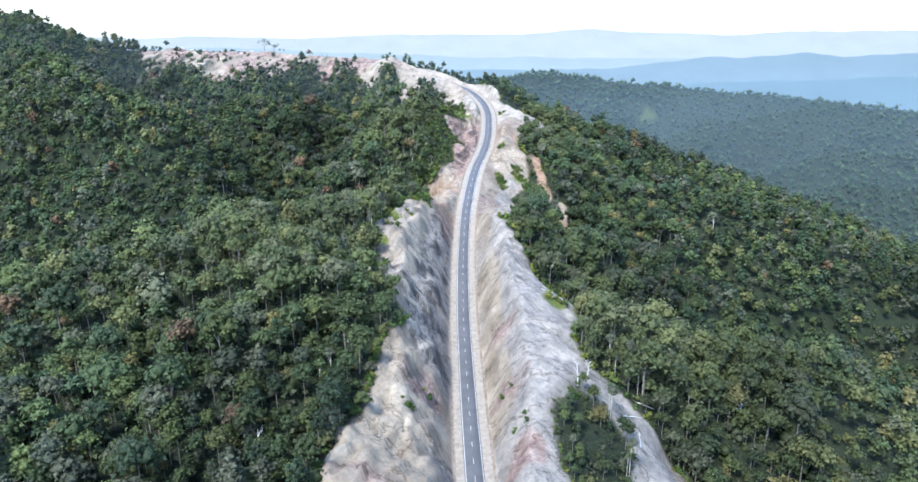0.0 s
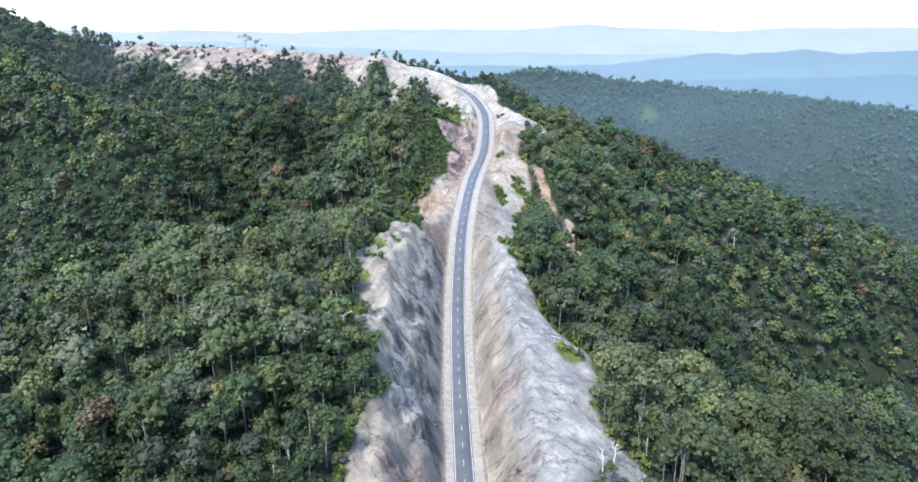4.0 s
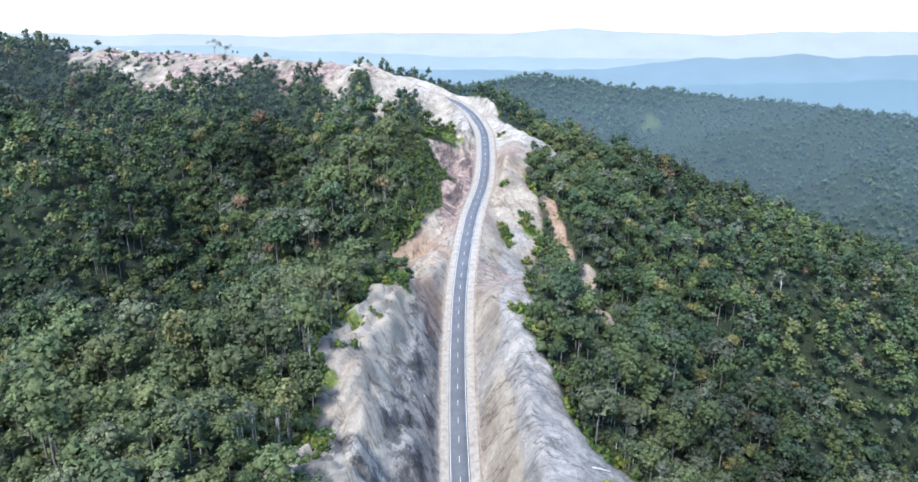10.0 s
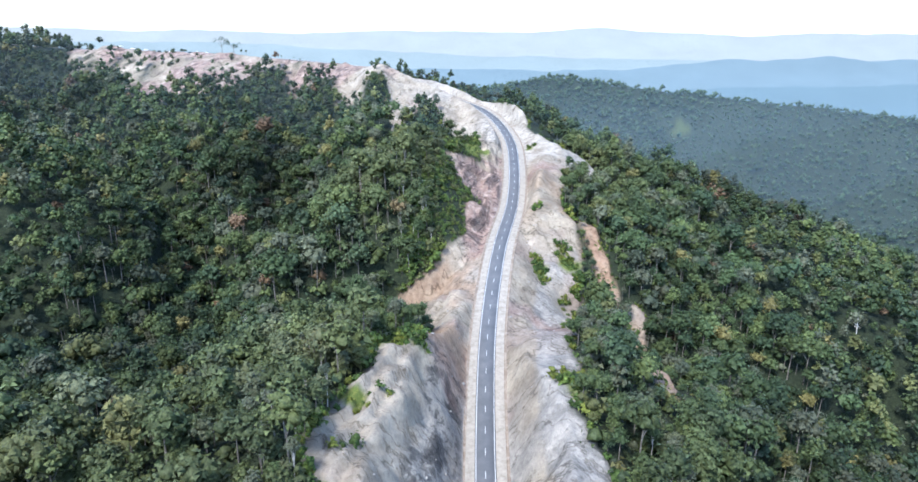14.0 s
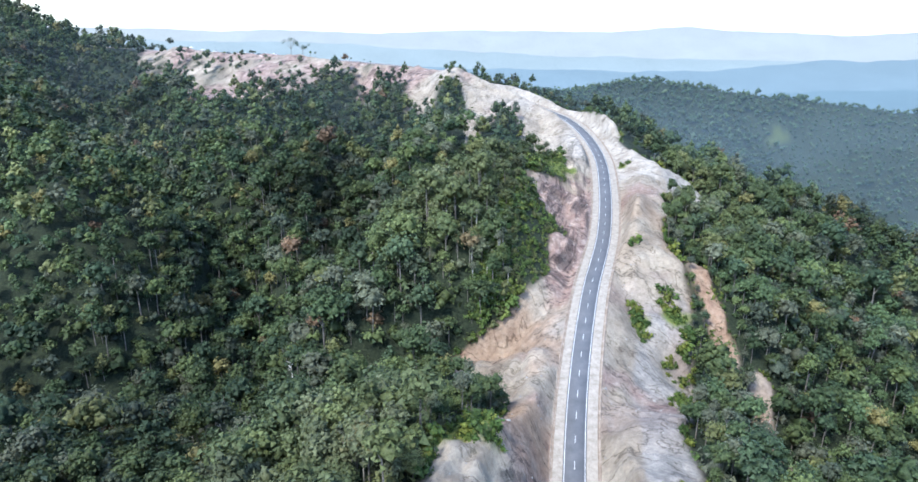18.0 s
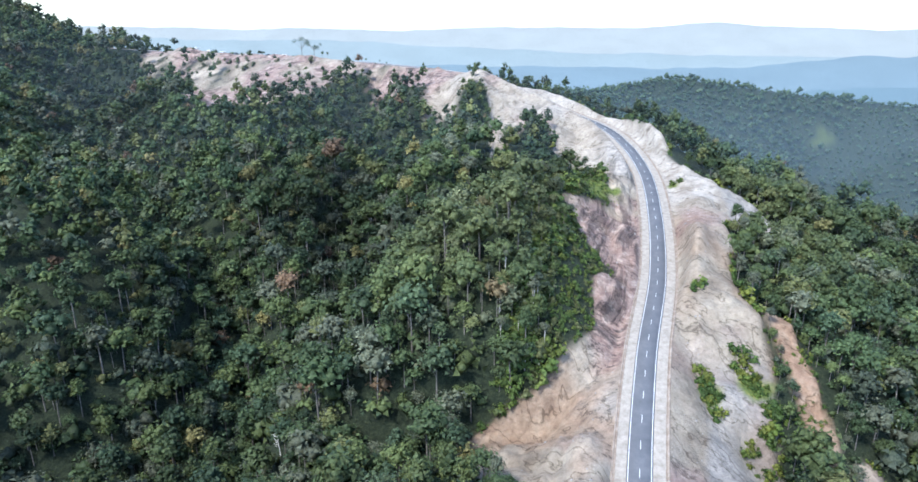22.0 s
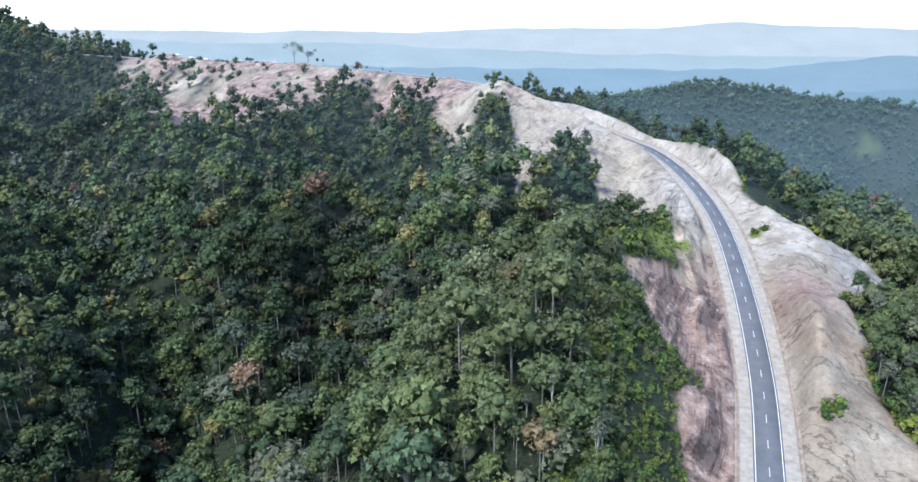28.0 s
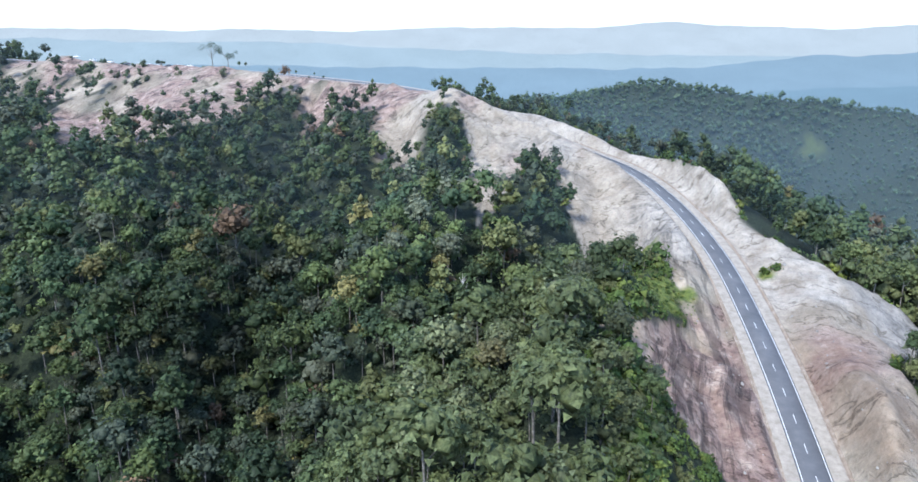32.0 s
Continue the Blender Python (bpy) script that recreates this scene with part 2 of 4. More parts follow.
def land(x, y):
    """Ground height, bareness from 0 to 1, way along the road and offset from it."""
    x, y = np.asarray(x, float), np.asarray(y, float)
    nat = spine_height(x, y)
    k, u, zr, dist = by_road(x, y)
    edge = np.where(u < 0, np.interp(k, *zip(*BARE_LEFT)), np.interp(k, *zip(*BARE_RIGHT)))
    rough = 5 * fbm(x, y, 26, 31, 3)
    bare = step(2.5, -2.5, dist - edge - rough)
    cliff = step(-3.0, 3.0, y - np.interp(x, *zip(*TREELINE)) + 5 * fbm(x, y, 12, 37, 3))
    cliff *= 1 - step(-300, -340, x) * step(0.1, 0.4, fbm(x, y, 20, 36, 3)) * step(16, 30, dist)
    bare = np.where((u < 0) & (x < -12) & (y > 690) & (k > 700) & (k < 1240), np.where(dist < 14, bare, cliff), bare)
    for cx, cy, rx, ry in GROVES:
        bare *= step(0.8, 1.1, np.hypot((x - cx) / rx, (y - cy) / ry) + 0.2 * fbm(x, y, 14, 39, 2))
    for ax, ay, bx, by, w in SCARS:
        t = np.clip(((x - ax) * (bx - ax) + (y - ay) * (by - ay)) / ((bx - ax) ** 2 + (by - ay) ** 2), 0, 1)
        bare = np.maximum(bare, step(1.25, 0.75, np.hypot(x - ax - t * (bx - ax), y - ay - t * (by - ay)) / w + 0.25 * fbm(x, y, 8, 38, 2)))
    off = np.where(u < 0, dist - BENCH_LEFT, dist - BENCH_RIGHT - 3 * step(600, 660, k) * step(780, 740, k))
    off = np.maximum(off + 1.2 * vnoise(x, y, 14, 41) * step(1, 6, off), 0)
    # slanting rock layers on the left banks, rills that run down the right ones
    wob = 5 * vnoise(x, y, 24, 50)
    lay = 0.94 * u - tilt_of(k) + wob * 0.6
    lon = 0.94 * k + 0.34 * u
    layers = 0.6 * (1 - abs(vnoise(lay, lon / 5, 7.5, 52))) ** 2 + 0.4 * (1 - abs(vnoise(lay, lon / 4, 3.4, 54))) ** 2
    run = 0.85 * k + 0.5 * u + wob
    rills = 0.8 * (1 - abs(vnoise(run, u / 3, 13.0, 55))) ** 2 + 0.2 * (1 - abs(vnoise(run, u / 2, 6.0, 56))) ** 2
    crest = step(700, 760, k)
    # dipping slabs: each rises gently and breaks off
    tip = lay / 8.5 + 0.55 * vnoise(lon, lay / 3, 22.0, 64) + 0.15 * vnoise(x, y, 5, 65)
    slab = tip - np.floor(tip)
    tip2 = lay / 3.6 + 0.6 * vnoise(lon, lay / 3, 11.0, 66)
    slab = (2.6 * slab * step(1.0, 0.86, slab) + 0.8 * (tip2 - np.floor(tip2))) * step(440, 410, k)
    rill = np.where(u < 0, layers * (1 - crest) + rills * crest, rills)
    # larger spurs and hollows that run down the banks
    way = k + np.where(u < 0, -0.25, 0.45) * abs(u) + 1.6 * wob
    spurs = 0.65 * (1 - abs(vnoise(way, u / 3, 21.0, 57))) ** 2 + 0.35 * (1 - abs(vnoise(way, u / 2, 9.0, 58))) ** 2
    pad = step(600, 650, k) * step(800, 760, k)
    cut = np.where(u < 0, np.interp(k, [200, 260, 420, 440, 530, 560], [1.45, 1.75, 1.9, 1.22, 1.22, 1.5]), 1.6)      # steepness of the cuts
    up = zr + cut * off + 1.0 * vnoise(x, y, 5, 43) * step(2, 8, off)
    down = zr - 0.72 * off
    z = np.clip(nat, down, up)
    z = z - bare * (np.where(u < 0, -slab, 0.0) + (np.where(u < 0, 3.0 - 1.2 * crest, 0.5 - 0.3 * pad) * rill + np.where(u < 0, 5.4, (6.0 - 5.0 * pad) * (1 - np.maximum(0.65 * step(15, 24, u) * step(540, 500, k), 0.75 * step(520, 545, k)))) * spurs * step(4, 14, off)) + 1.5 * fbm(x, y, 13, 60, 2) + 1.1 * (1 - abs(vnoise(x, y, 7.5, 62))) ** 2 * (1 - abs(vnoise(x, y, 19, 63))) + 0.6 * fbm(x, y, 4.0, 61, 3) - np.where(u < 0, 3.6, 2.8)) * step(1.0, 9, off)
    # a level terrace along the top of the far ridge
    terrace = (k > 880) & (u < 0) & (off > 0) & (off < 9)
    z = np.where(terrace, np.maximum(z, zr + 0.9), z)
    flat = zr - 0.10 - 0.25 * step(2.6, 3.6, off + 3.6) * (off <= 0)
    z = np.where(off <= 0, flat, z)
    return z, bare, k, u


# ---- materials ----
def material(name, build, rough=0.9, metal=0.0):
    m = bpy.data.materials.new(name)
    m.use_nodes = True
    nt = m.node_tree
    bsdf = nt.nodes["Principled BSDF"]
    bsdf.inputs["Roughness"].default_value = rough
    bsdf.inputs["Metallic"].default_value = metal
    bsdf.inputs["Specular IOR Level"].default_value = 0.25
    build(nt, bsdf)
    return m


def node(nt, kind, **props):
    n = nt.nodes.new(kind)
    for key, value in props.items():
        if key == "op":
            n.operation = value
        elif key == "blend":
            n.data_type, n.blend_type = "RGBA", value
        elif key == "attr":
            n.attribute_name = value
    return n


def tex(nt, scale, detail=4, rough=0.6, stretch=None):
    geo = nt.nodes.new("ShaderNodeNewGeometry")
    t = nt.nodes.new("ShaderNodeTexNoise")
    t.inputs["Scale"].default_value, t.inputs["Detail"].default_value, t.inputs["Roughness"].default_value = scale, detail, rough
    src = geo.outputs["Position"]
    if stretch:
        mp = nt.nodes.new("ShaderNodeMapping")
        mp.inputs["Scale"].default_value = stretch
        nt.links.new(src, mp.inputs["Vector"])
        src = mp.outputs["Vector"]
    nt.links.new(src, t.inputs["Vector"])
    return t.outputs["Fac"]


def ramp(nt, fac, stops):
    r = nt.nodes.new("ShaderNodeValToRGB")
    el = r.color_ramp.elements
    while len(el) < len(stops):
        el.new(0.5)
    for e, (p, c) in zip(el, stops):
        e.position, e.color = p, (*c, 1)
    nt.links.new(fac, r.inputs["Fac"])
    return r.outputs["Color"]


def mix(nt, fac, a, b, blend="MIX"):
    n = node(nt, "ShaderNodeMix", blend=blend)
    ins = [s for s in n.inputs if s.type == "RGBA"]
    for sock, v in ((n.inputs[0], fac), (ins[0], a), (ins[1], b)):
        if isinstance(v, (int, float)):
            sock.default_value = v
        elif isinstance(v, tuple):
            sock.default_value = (*v, 1)
        else:
            nt.links.new(v, sock)
    return [s for s in n.outputs if s.type == "RGBA"][0]


def bump(nt, bsdf, height, strength=0.5, dist=0.1):
    b = nt.nodes.new("ShaderNodeBump")
    b.inputs["Strength"].default_value, b.inputs["Distance"].default_value = strength, dist
    nt.links.new(height, b.inputs["Height"])
    nt.links.new(b.outputs["Normal"], bsdf.inputs["Normal"])


def attribute(nt, name, out="Fac"):
    return node(nt, "ShaderNodeAttribute", attr=name).outputs[out]


def build_ground(nt, bsdf):
    sand = ramp(nt, tex(nt, 0.06, 9, 0.62), [(0.30, (0.131, 0.104, 0.077)), (0.42, (0.194, 0.160, 0.122)), (0.49, (0.252, 0.212, 0.162)), (0.56, (0.270, 0.230, 0.177)), (0.66, (0.351, 0.304, 0.239))])
    grey = ramp(nt, tex(nt, 0.15, 8, 0.7), [(0.34, (0.165, 0.154, 0.140)), (0.5, (0.238, 0.221, 0.200)), (0.66, (0.318, 0.292, 0.260))])
    red = ramp(nt, tex(nt, 0.22, 8, 0.7), [(0.34, (0.130, 0.086, 0.076)), (0.48, (0.195, 0.140, 0.121)), (0.58, (0.245, 0.187, 0.162)), (0.68, (0.35, 0.295, 0.255))])
    rock = mix(nt, attribute(nt, "grey"), sand, grey)
    rock = mix(nt, attribute(nt, "rust"), rock, red)
    chalk = ramp(nt, tex(nt, 0.12, 8, 0.65), [(0.32, (0.193, 0.161, 0.127)), (0.45, (0.271, 0.237, 0.195)), (0.55, (0.322, 0.287, 0.241)), (0.7, (0.386, 0.350, 0.299))])
    loam = ramp(nt, tex(nt, 0.25, 8, 0.7), [(0.3, (0.165, 0.090, 0.052)), (0.5, (0.255, 0.162, 0.102)), (0.7, (0.335, 0.248, 0.172))])
    rock = mix(nt, attribute(nt, "peach"), rock, loam)
    rock = mix(nt, attribute(nt, "pale"), rock, chalk)
    fine = ramp(nt, tex(nt, 0.55, 10, 0.78), [(0.34, (0.55, 0.54, 0.53)), (0.45, (0.86, 0.86, 0.86)), (0.55, (1.0, 1.0, 1.0)), (0.66, (1.15, 1.13, 1.1))])
    rock = mix(nt, 0.85, rock, fine, "MULTIPLY")
    cmb = nt.nodes.new("ShaderNodeCombineXYZ")
    nt.links.new(attribute(nt, "across"), cmb.inputs[0])
    nt.links.new(attribute(nt, "along"), cmb.inputs[1])
    st = nt.nodes.new("ShaderNodeTexNoise")
    st.inputs["Scale"].default_value, st.inputs["Detail"].default_value, st.inputs["Roughness"].default_value = 0.24, 10, 0.72
    nt.links.new(cmb.outputs[0], st.inputs["Vector"])
    streak = ramp(nt, st.outputs["Fac"], [(0.36, (0.36, 0.35, 0.35)), (0.445, (0.58, 0.57, 0.56)), (0.46, (0.95, 0.94, 0.92)), (0.58, (1.25, 1.21, 1.15))])
    rock = mix(nt, attribute(nt, "streaks"), rock, mix(nt, 1.0, rock, streak, "MULTIPLY"))
    # dark slabs of slate that lie along the layers
    slate = nt.nodes.new("ShaderNodeTexNoise")
    slate.inputs["Scale"].default_value, slate.inputs["Detail"].default_value, slate.inputs["Roughness"].default_value = 0.21, 5, 0.6
    nt.links.new(cmb.outputs[0], slate.inputs["Vector"])
    dark = ramp(nt, slate.outputs["Fac"], [(0.38, (0.38, 0.38, 0.39)), (0.465, (0.54, 0.53, 0.53)), (0.49, (1.0, 0.99, 0.97)), (0.60, (1.18, 1.14, 1.08))])
    rock = mix(nt, attribute(nt, "layers"), rock, mix(nt, 1.0, rock, dark, "MULTIPLY"))
    cm2 = nt.nodes.new("ShaderNodeCombineXYZ")
    nt.links.new(attribute(nt, "way"), cm2.inputs[0])
    nt.links.new(attribute(nt, "off"), cm2.inputs[1])
    rl = nt.nodes.new("ShaderNodeTexNoise")
    rl.inputs["Scale"].default_value, rl.inputs["Detail"].default_value, rl.inputs["Roughness"].default_value = 0.75, 6, 0.65
    nt.links.new(cm2.outputs[0], rl.inputs["Vector"])
    rock = mix(nt, 0.25, rock, ramp(nt, rl.outputs["Fac"], [(0.34, (0.60, 0.585, 0.57)), (0.44, (0.86, 0.85, 0.84)), (0.5, (1.0, 1.0, 1.0)), (0.66, (1.14, 1.12, 1.09))]), "MULTIPLY")
    thin = node(nt, "ShaderNodeMath", op="SUBTRACT")
    wide = nt.nodes.new("ShaderNodeTexNoise")
    wide.inputs["Scale"].default_value, wide.inputs["Detail"].default_value, wide.inputs["Roughness"].default_value = 0.07, 8, 0.55
    nt.links.new(cm2.outputs[0], wide.inputs["Vector"])
    nt.links.new(wide.outputs["Fac"], thin.inputs[0])
    thin.inputs[1].default_value = 0.5
    size = node(nt, "ShaderNodeMath", op="ABSOLUTE")
    nt.links.new(thin.outputs[0], size.inputs[0])
    cracks = ramp(nt, size.outputs[0], [(0.0, (0.30, 0.28, 0.26)), (0.005, (0.62, 0.60, 0.58)), (0.012, (1.0, 1.0, 1.0)), (0.2, (1.05, 1.04, 1.03))])
    rock = mix(nt, 0.8, rock, cracks, "MULTIPLY")
    # near-black forest floor: the shade between the crowns is put into its colour
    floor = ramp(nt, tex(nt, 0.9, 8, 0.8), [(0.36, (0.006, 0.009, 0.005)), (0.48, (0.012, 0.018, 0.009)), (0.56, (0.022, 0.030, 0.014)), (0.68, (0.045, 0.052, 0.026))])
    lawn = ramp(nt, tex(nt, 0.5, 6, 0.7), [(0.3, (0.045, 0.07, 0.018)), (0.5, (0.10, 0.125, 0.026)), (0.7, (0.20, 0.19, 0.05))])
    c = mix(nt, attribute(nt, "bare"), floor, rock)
    c = mix(nt, attribute(nt, "grass"), c, lawn)
    nt.links.new(c, bsdf.inputs["Base Color"])
    add = node(nt, "ShaderNodeMath", op="ADD")
    mul = node(nt, "ShaderNodeMath", op="MULTIPLY")
    nt.links.new(st.outputs["Fac"], mul.inputs[0])
    nt.links.new(attribute(nt, "streaks"), mul.inputs[1])
    third = node(nt, "ShaderNodeMath", op="MULTIPLY")
    third.inputs[1].default_value = 0.35
    nt.links.new(mul.outputs[0], third.inputs[0])
    nt.links.new(third.outputs[0], add.inputs[0])
    add2 = node(nt, "ShaderNodeMath", op="ADD")
    nt.links.new(tex(nt, 0.9, 9, 0.7), add2.inputs[0])
    half = node(nt, "ShaderNodeMath", op="MULTIPLY")
    half.inputs[1].default_value = 0.25
    nt.links.new(rl.outputs["Fac"], half.inputs[0])
    nt.links.new(half.outputs[0], add2.inputs[1])
    nt.links.new(add2.outputs[0], add.inputs[1])
    bump(nt, bsdf, add.outputs[0], 1.0, 0.9)


GROUND = material("bare_earth_and_forest_floor", build_ground, 0.95)


def plain(name, stops, scale, rough=0.9, relief=0.3, depth=0.03):
    def build(nt, bsdf):
        nt.links.new(ramp(nt, tex(nt, scale, 7, 0.7), stops), bsdf.inputs["Base Color"])
        bump(nt, bsdf, tex(nt, scale * 6, 5), relief, depth)
    return material(name, build, rough)


ASPHALT = plain("asphalt", [(0.3, (0.070, 0.072, 0.078)), (0.55, (0.092, 0.094, 0.10)), (0.75, (0.12, 0.12, 0.125))], 0.16, 0.85)
PAINT = plain("road_paint", [(0.3, (0.34, 0.34, 0.335)), (0.6, (0.56, 0.56, 0.55))], 0.8, 0.7)
GRAVEL = plain("pale_gravel", [(0.3, (0.17, 0.145, 0.118)), (0.5, (0.24, 0.212, 0.175)), (0.7, (0.30, 0.268, 0.226))], 0.5, 0.95)
DITCH = plain("earth_ditch", [(0.3, (0.13, 0.095, 0.07)), (0.5, (0.20, 0.16, 0.125)), (0.7, (0.29, 0.25, 0.21))], 0.4, 0.95)


def build_leaf(nt, bsdf):
    tone = attribute(nt, "tone", "Color")
    geo = nt.nodes.new("ShaderNodeNewGeometry")
    vary = ramp(nt, geo.outputs["Random Per Island"], [(0.0, (0.82, 0.83, 0.82)), (0.6, (1.0, 1.0, 1.0)), (1.0, (1.12, 1.11, 1.08))])
    c = mix(nt, 1.0, tone, vary, "MULTIPLY")
    # noise that paints dark gaps between the leaves, shading the smooth masses
    sprays = tex(nt, 1.5, 5, 0.8)
    c = mix(nt, 1.0, c, ramp(nt, sprays, [(0.38, (0.50, 0.52, 0.53)), (0.47, (0.86, 0.87, 0.87)), (0.53, (1.10, 1.10, 1.08)), (0.62, (1.28, 1.27, 1.2))]), "MULTIPLY")
    bump(nt, bsdf, sprays, 0.5, 0.25)
    nt.links.new(c, bsdf.inputs["Base Color"])
    bsdf.inputs["Specular IOR Level"].default_value = 0.2
    tr = nt.nodes.new("ShaderNodeBsdfTranslucent")
    nt.links.new(c, tr.inputs["Color"])
    ms = nt.nodes.new("ShaderNodeMixShader")
    ms.inputs[0].default_value = 0.35
    nt.links.new(bsdf.outputs[0], ms.inputs[1])
    nt.links.new(tr.outputs[0], ms.inputs[2])
    nt.links.new(ms.outputs[0], nt.nodes["Material Output"].inputs["Surface"])


LEAF = material("leaves", build_leaf, 0.6)
BARK = plain("pale_bark", [(0.3, (0.06, 0.052, 0.04)), (0.5, (0.11, 0.10, 0.085)), (0.7, (0.24, 0.22, 0.195))], 1.2)


# ---- mesh tools ----
def mesh_of(name, verts, faces, mats, face_mat=None, smooth=False):
    """A mesh from arrays; faces is an (n, 3) or (n, 4) array or a list of such."""
    me = bpy.data.meshes.new(name)
    verts = np.asarray(verts, np.float32)
    blocks = [np.asarray(f, np.int32) for f in (faces if isinstance(faces, list) else [faces]) if len(f)]
    me.vertices.add(len(verts))
    me.vertices.foreach_set("co", verts.ravel())
    loops = np.concatenate([b.ravel() for b in blocks])
    sizes = np.concatenate([np.full(len(b), b.shape[1], np.int32) for b in blocks])
    me.loops.add(len(loops))
    me.loops.foreach_set("vertex_index", loops)
    me.polygons.add(len(sizes))
    starts = np.concatenate([[0], np.cumsum(sizes)[:-1]]).astype(np.int32)
    me.polygons.foreach_set("loop_start", starts)
    for m in mats:
        me.materials.append(m)
    if face_mat is not None:
        me.polygons.foreach_set("material_index", np.asarray(face_mat, np.int32))
    if smooth:
        me.polygons.foreach_set("use_smooth", np.ones(len(sizes), bool))
    me.update(calc_edges=True)
    return me


def point_values(me, name, values):
    a = me.attributes.new(name, "FLOAT", "POINT")
    a.data.foreach_set("value", np.asarray(values, np.float32).ravel())


def part(name, me, parent, label=""):
    ob = new(name, me)
    ob.parent = parent
    if label:
        ob["label"] = label
    return ob


def grid_faces(nx, ny):
    i = np.arange(nx * ny).reshape(ny, nx)
    return np.stack([i[:-1, :-1], i[:-1, 1:], i[1:, 1:], i[1:, :-1]], -1).reshape(-1, 4)


# ---- the ground, one sheet to the horizon ----
def axis(dense_a, dense_b, fine, mid_a, mid_b, mid, far_a, far_b, far):
    return np.unique(np.concatenate([np.arange(far_a, mid_a, far), np.arange(mid_a, dense_a, mid), np.arange(dense_a, dense_b, fine),
                                     np.arange(dense_b, mid_b, mid), np.arange(mid_b, far_b + far, far)]))


GX = np.unique(np.concatenate([np.arange(-4800, -760, 90), np.arange(-760, -520, 20), axis(-84, 84, 1.25, -520, 520, 7.0, -520, 520, 7.0), np.arange(527, 1700, 26), np.arange(1700, 4801, 90)]))
GY = np.unique(np.concatenate([np.arange(-1500, -60, 70), axis(165, 830, 1.4, -60, 1080, 7.0, -60, 1080, 7.0), np.arange(1087, 2200, 26), np.arange(2200, 4801, 70)]))
gx, gy = np.meshgrid(GX, GY)
gz, bare, road_k, road_u = land(gx.ravel(), gy.ravel())
gx, gy = gx.ravel(), gy.ravel()
GZ = gz.reshape(len(GY), len(GX))


def on_ground(x, y):
    """Height of the ground sheet itself at the given places."""
    i, j = np.clip(np.searchsorted(GX, x) - 1, 0, len(GX) - 2), np.clip(np.searchsorted(GY, y) - 1, 0, len(GY) - 2)
    a, b = (x - GX[i]) / (GX[i + 1] - GX[i]), (y - GY[j]) / (GY[j + 1] - GY[j])
    return (GZ[j, i] * (1 - a) + GZ[j, i + 1] * a) * (1 - b) + (GZ[j + 1, i] * (1 - a) + GZ[j + 1, i + 1] * a) * b


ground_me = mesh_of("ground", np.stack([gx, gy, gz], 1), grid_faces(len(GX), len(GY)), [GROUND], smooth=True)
left = road_u < 0
side = abs(road_u)
blot = fbm(gx, gy, 40, 71, 3)
# grey slate low on the left; right bank's outer face greyed as its shaded side
grey = np.where(left, step(-0.25, 0.35, 0.55 * blot + 1.0 * step(28, 19, side + 0.04 * (road_k - 320)) * step(445, 415, road_k) * step(215, 260, road_k) - 0.4 + 0.5 * step(655, 680, road_k) * step(740, 720, road_k) * step(24, 14, side)),
                step(-0.15, 0.3, 0.5 * blot + 1.15 * step(16, 23, side) * step(540, 470, road_k) - 0.22 + 0.8 * step(30, 36, side) * step(560, 600, road_k) * step(720, 680, road_k)))
rust = step(0.05, 0.6, fbm(gx, gy, 22, 81, 3) + np.where(left, step(505, 530, road_k) * step(670, 650, road_k) * 0.9 + step(865, 885, road_k) * (0.6 + 0.9 * step(985, 960, road_k)), -0.2)
            - 0.25 + 0.5 * step(18, 6, np.hypot(gx + 14, gy - 232)))
# pale pad and slopes; the left bank's beige top has its sunlight painted in
pale = (~left) * step(600, 650, road_k + 25 * blot) * step(900, 780, road_k) * step(38, 28, side) + left * step(690, 720, road_k) * step(900, 840, road_k) * 0.35 + left * step(300, 330, road_k) * step(440, 420, road_k) * step(20, 26, side + 3 * blot) * 0.45
scar = np.maximum(step(15, 8, np.hypot(gx - 73, (gy - 458) * 0.3)), step(12, 7, np.hypot(gx - 64, (gy - 527) * 0.35)))
peach = np.maximum((~left) * step(535, 570, road_k) * step(660, 620, road_k) * step(-0.3, 0.6, fbm(gx, gy, 14, 88, 3) + 0.1) * 0.35, 0.85 * scar)
peach = np.maximum(peach, left * step(408, 428, road_k) * step(522, 508, road_k) * step(-0.2, 0.6, fbm(gx, gy, 20, 89, 3) + 0.15) * 0.6)
rust = np.maximum(rust, 0.3 * scar)
rust = np.maximum(rust, (~left) * step(425, 450, road_k) * step(600, 570, road_k) * step(0.0, 0.7, fbm(gx, gy, 18, 86, 3) + 0.25) * 0.4)
grass = bare * 0
for cx, cy, r in ((-31, 412, 10), (-3, 645, 14), (-36, 268, 5), (-42, 306, 5), (-44, 318, 5), (-40, 331, 4), (58, 300, 6), (62, 322, 6), (-3, 690, 9), (44, 300, 6), (40, 672, 4), (-38, 372, 6), (30, 400, 6), (32, 514, 5), (48, 521, 6), (428, 1560, 22)):
    grass = np.maximum(grass, step(1.1, 0.6, np.hypot(gx - cx, gy - cy) / r + 0.35 * fbm(gx, gy, 7, 91, 3)))
grass *= step(7.5, 10, abs(road_u)) * np.where(gy > 1500, 0.3, 1.0)
lay = 0.94 * road_u - tilt_of(road_k) + 3 * vnoise(gx, gy, 24, 50)
lon = 0.94 * road_k + 0.34 * road_u
run = 0.85 * road_k + 0.5 * road_u + 5 * vnoise(gx, gy, 24, 50)
strata = left & (road_k < 700)
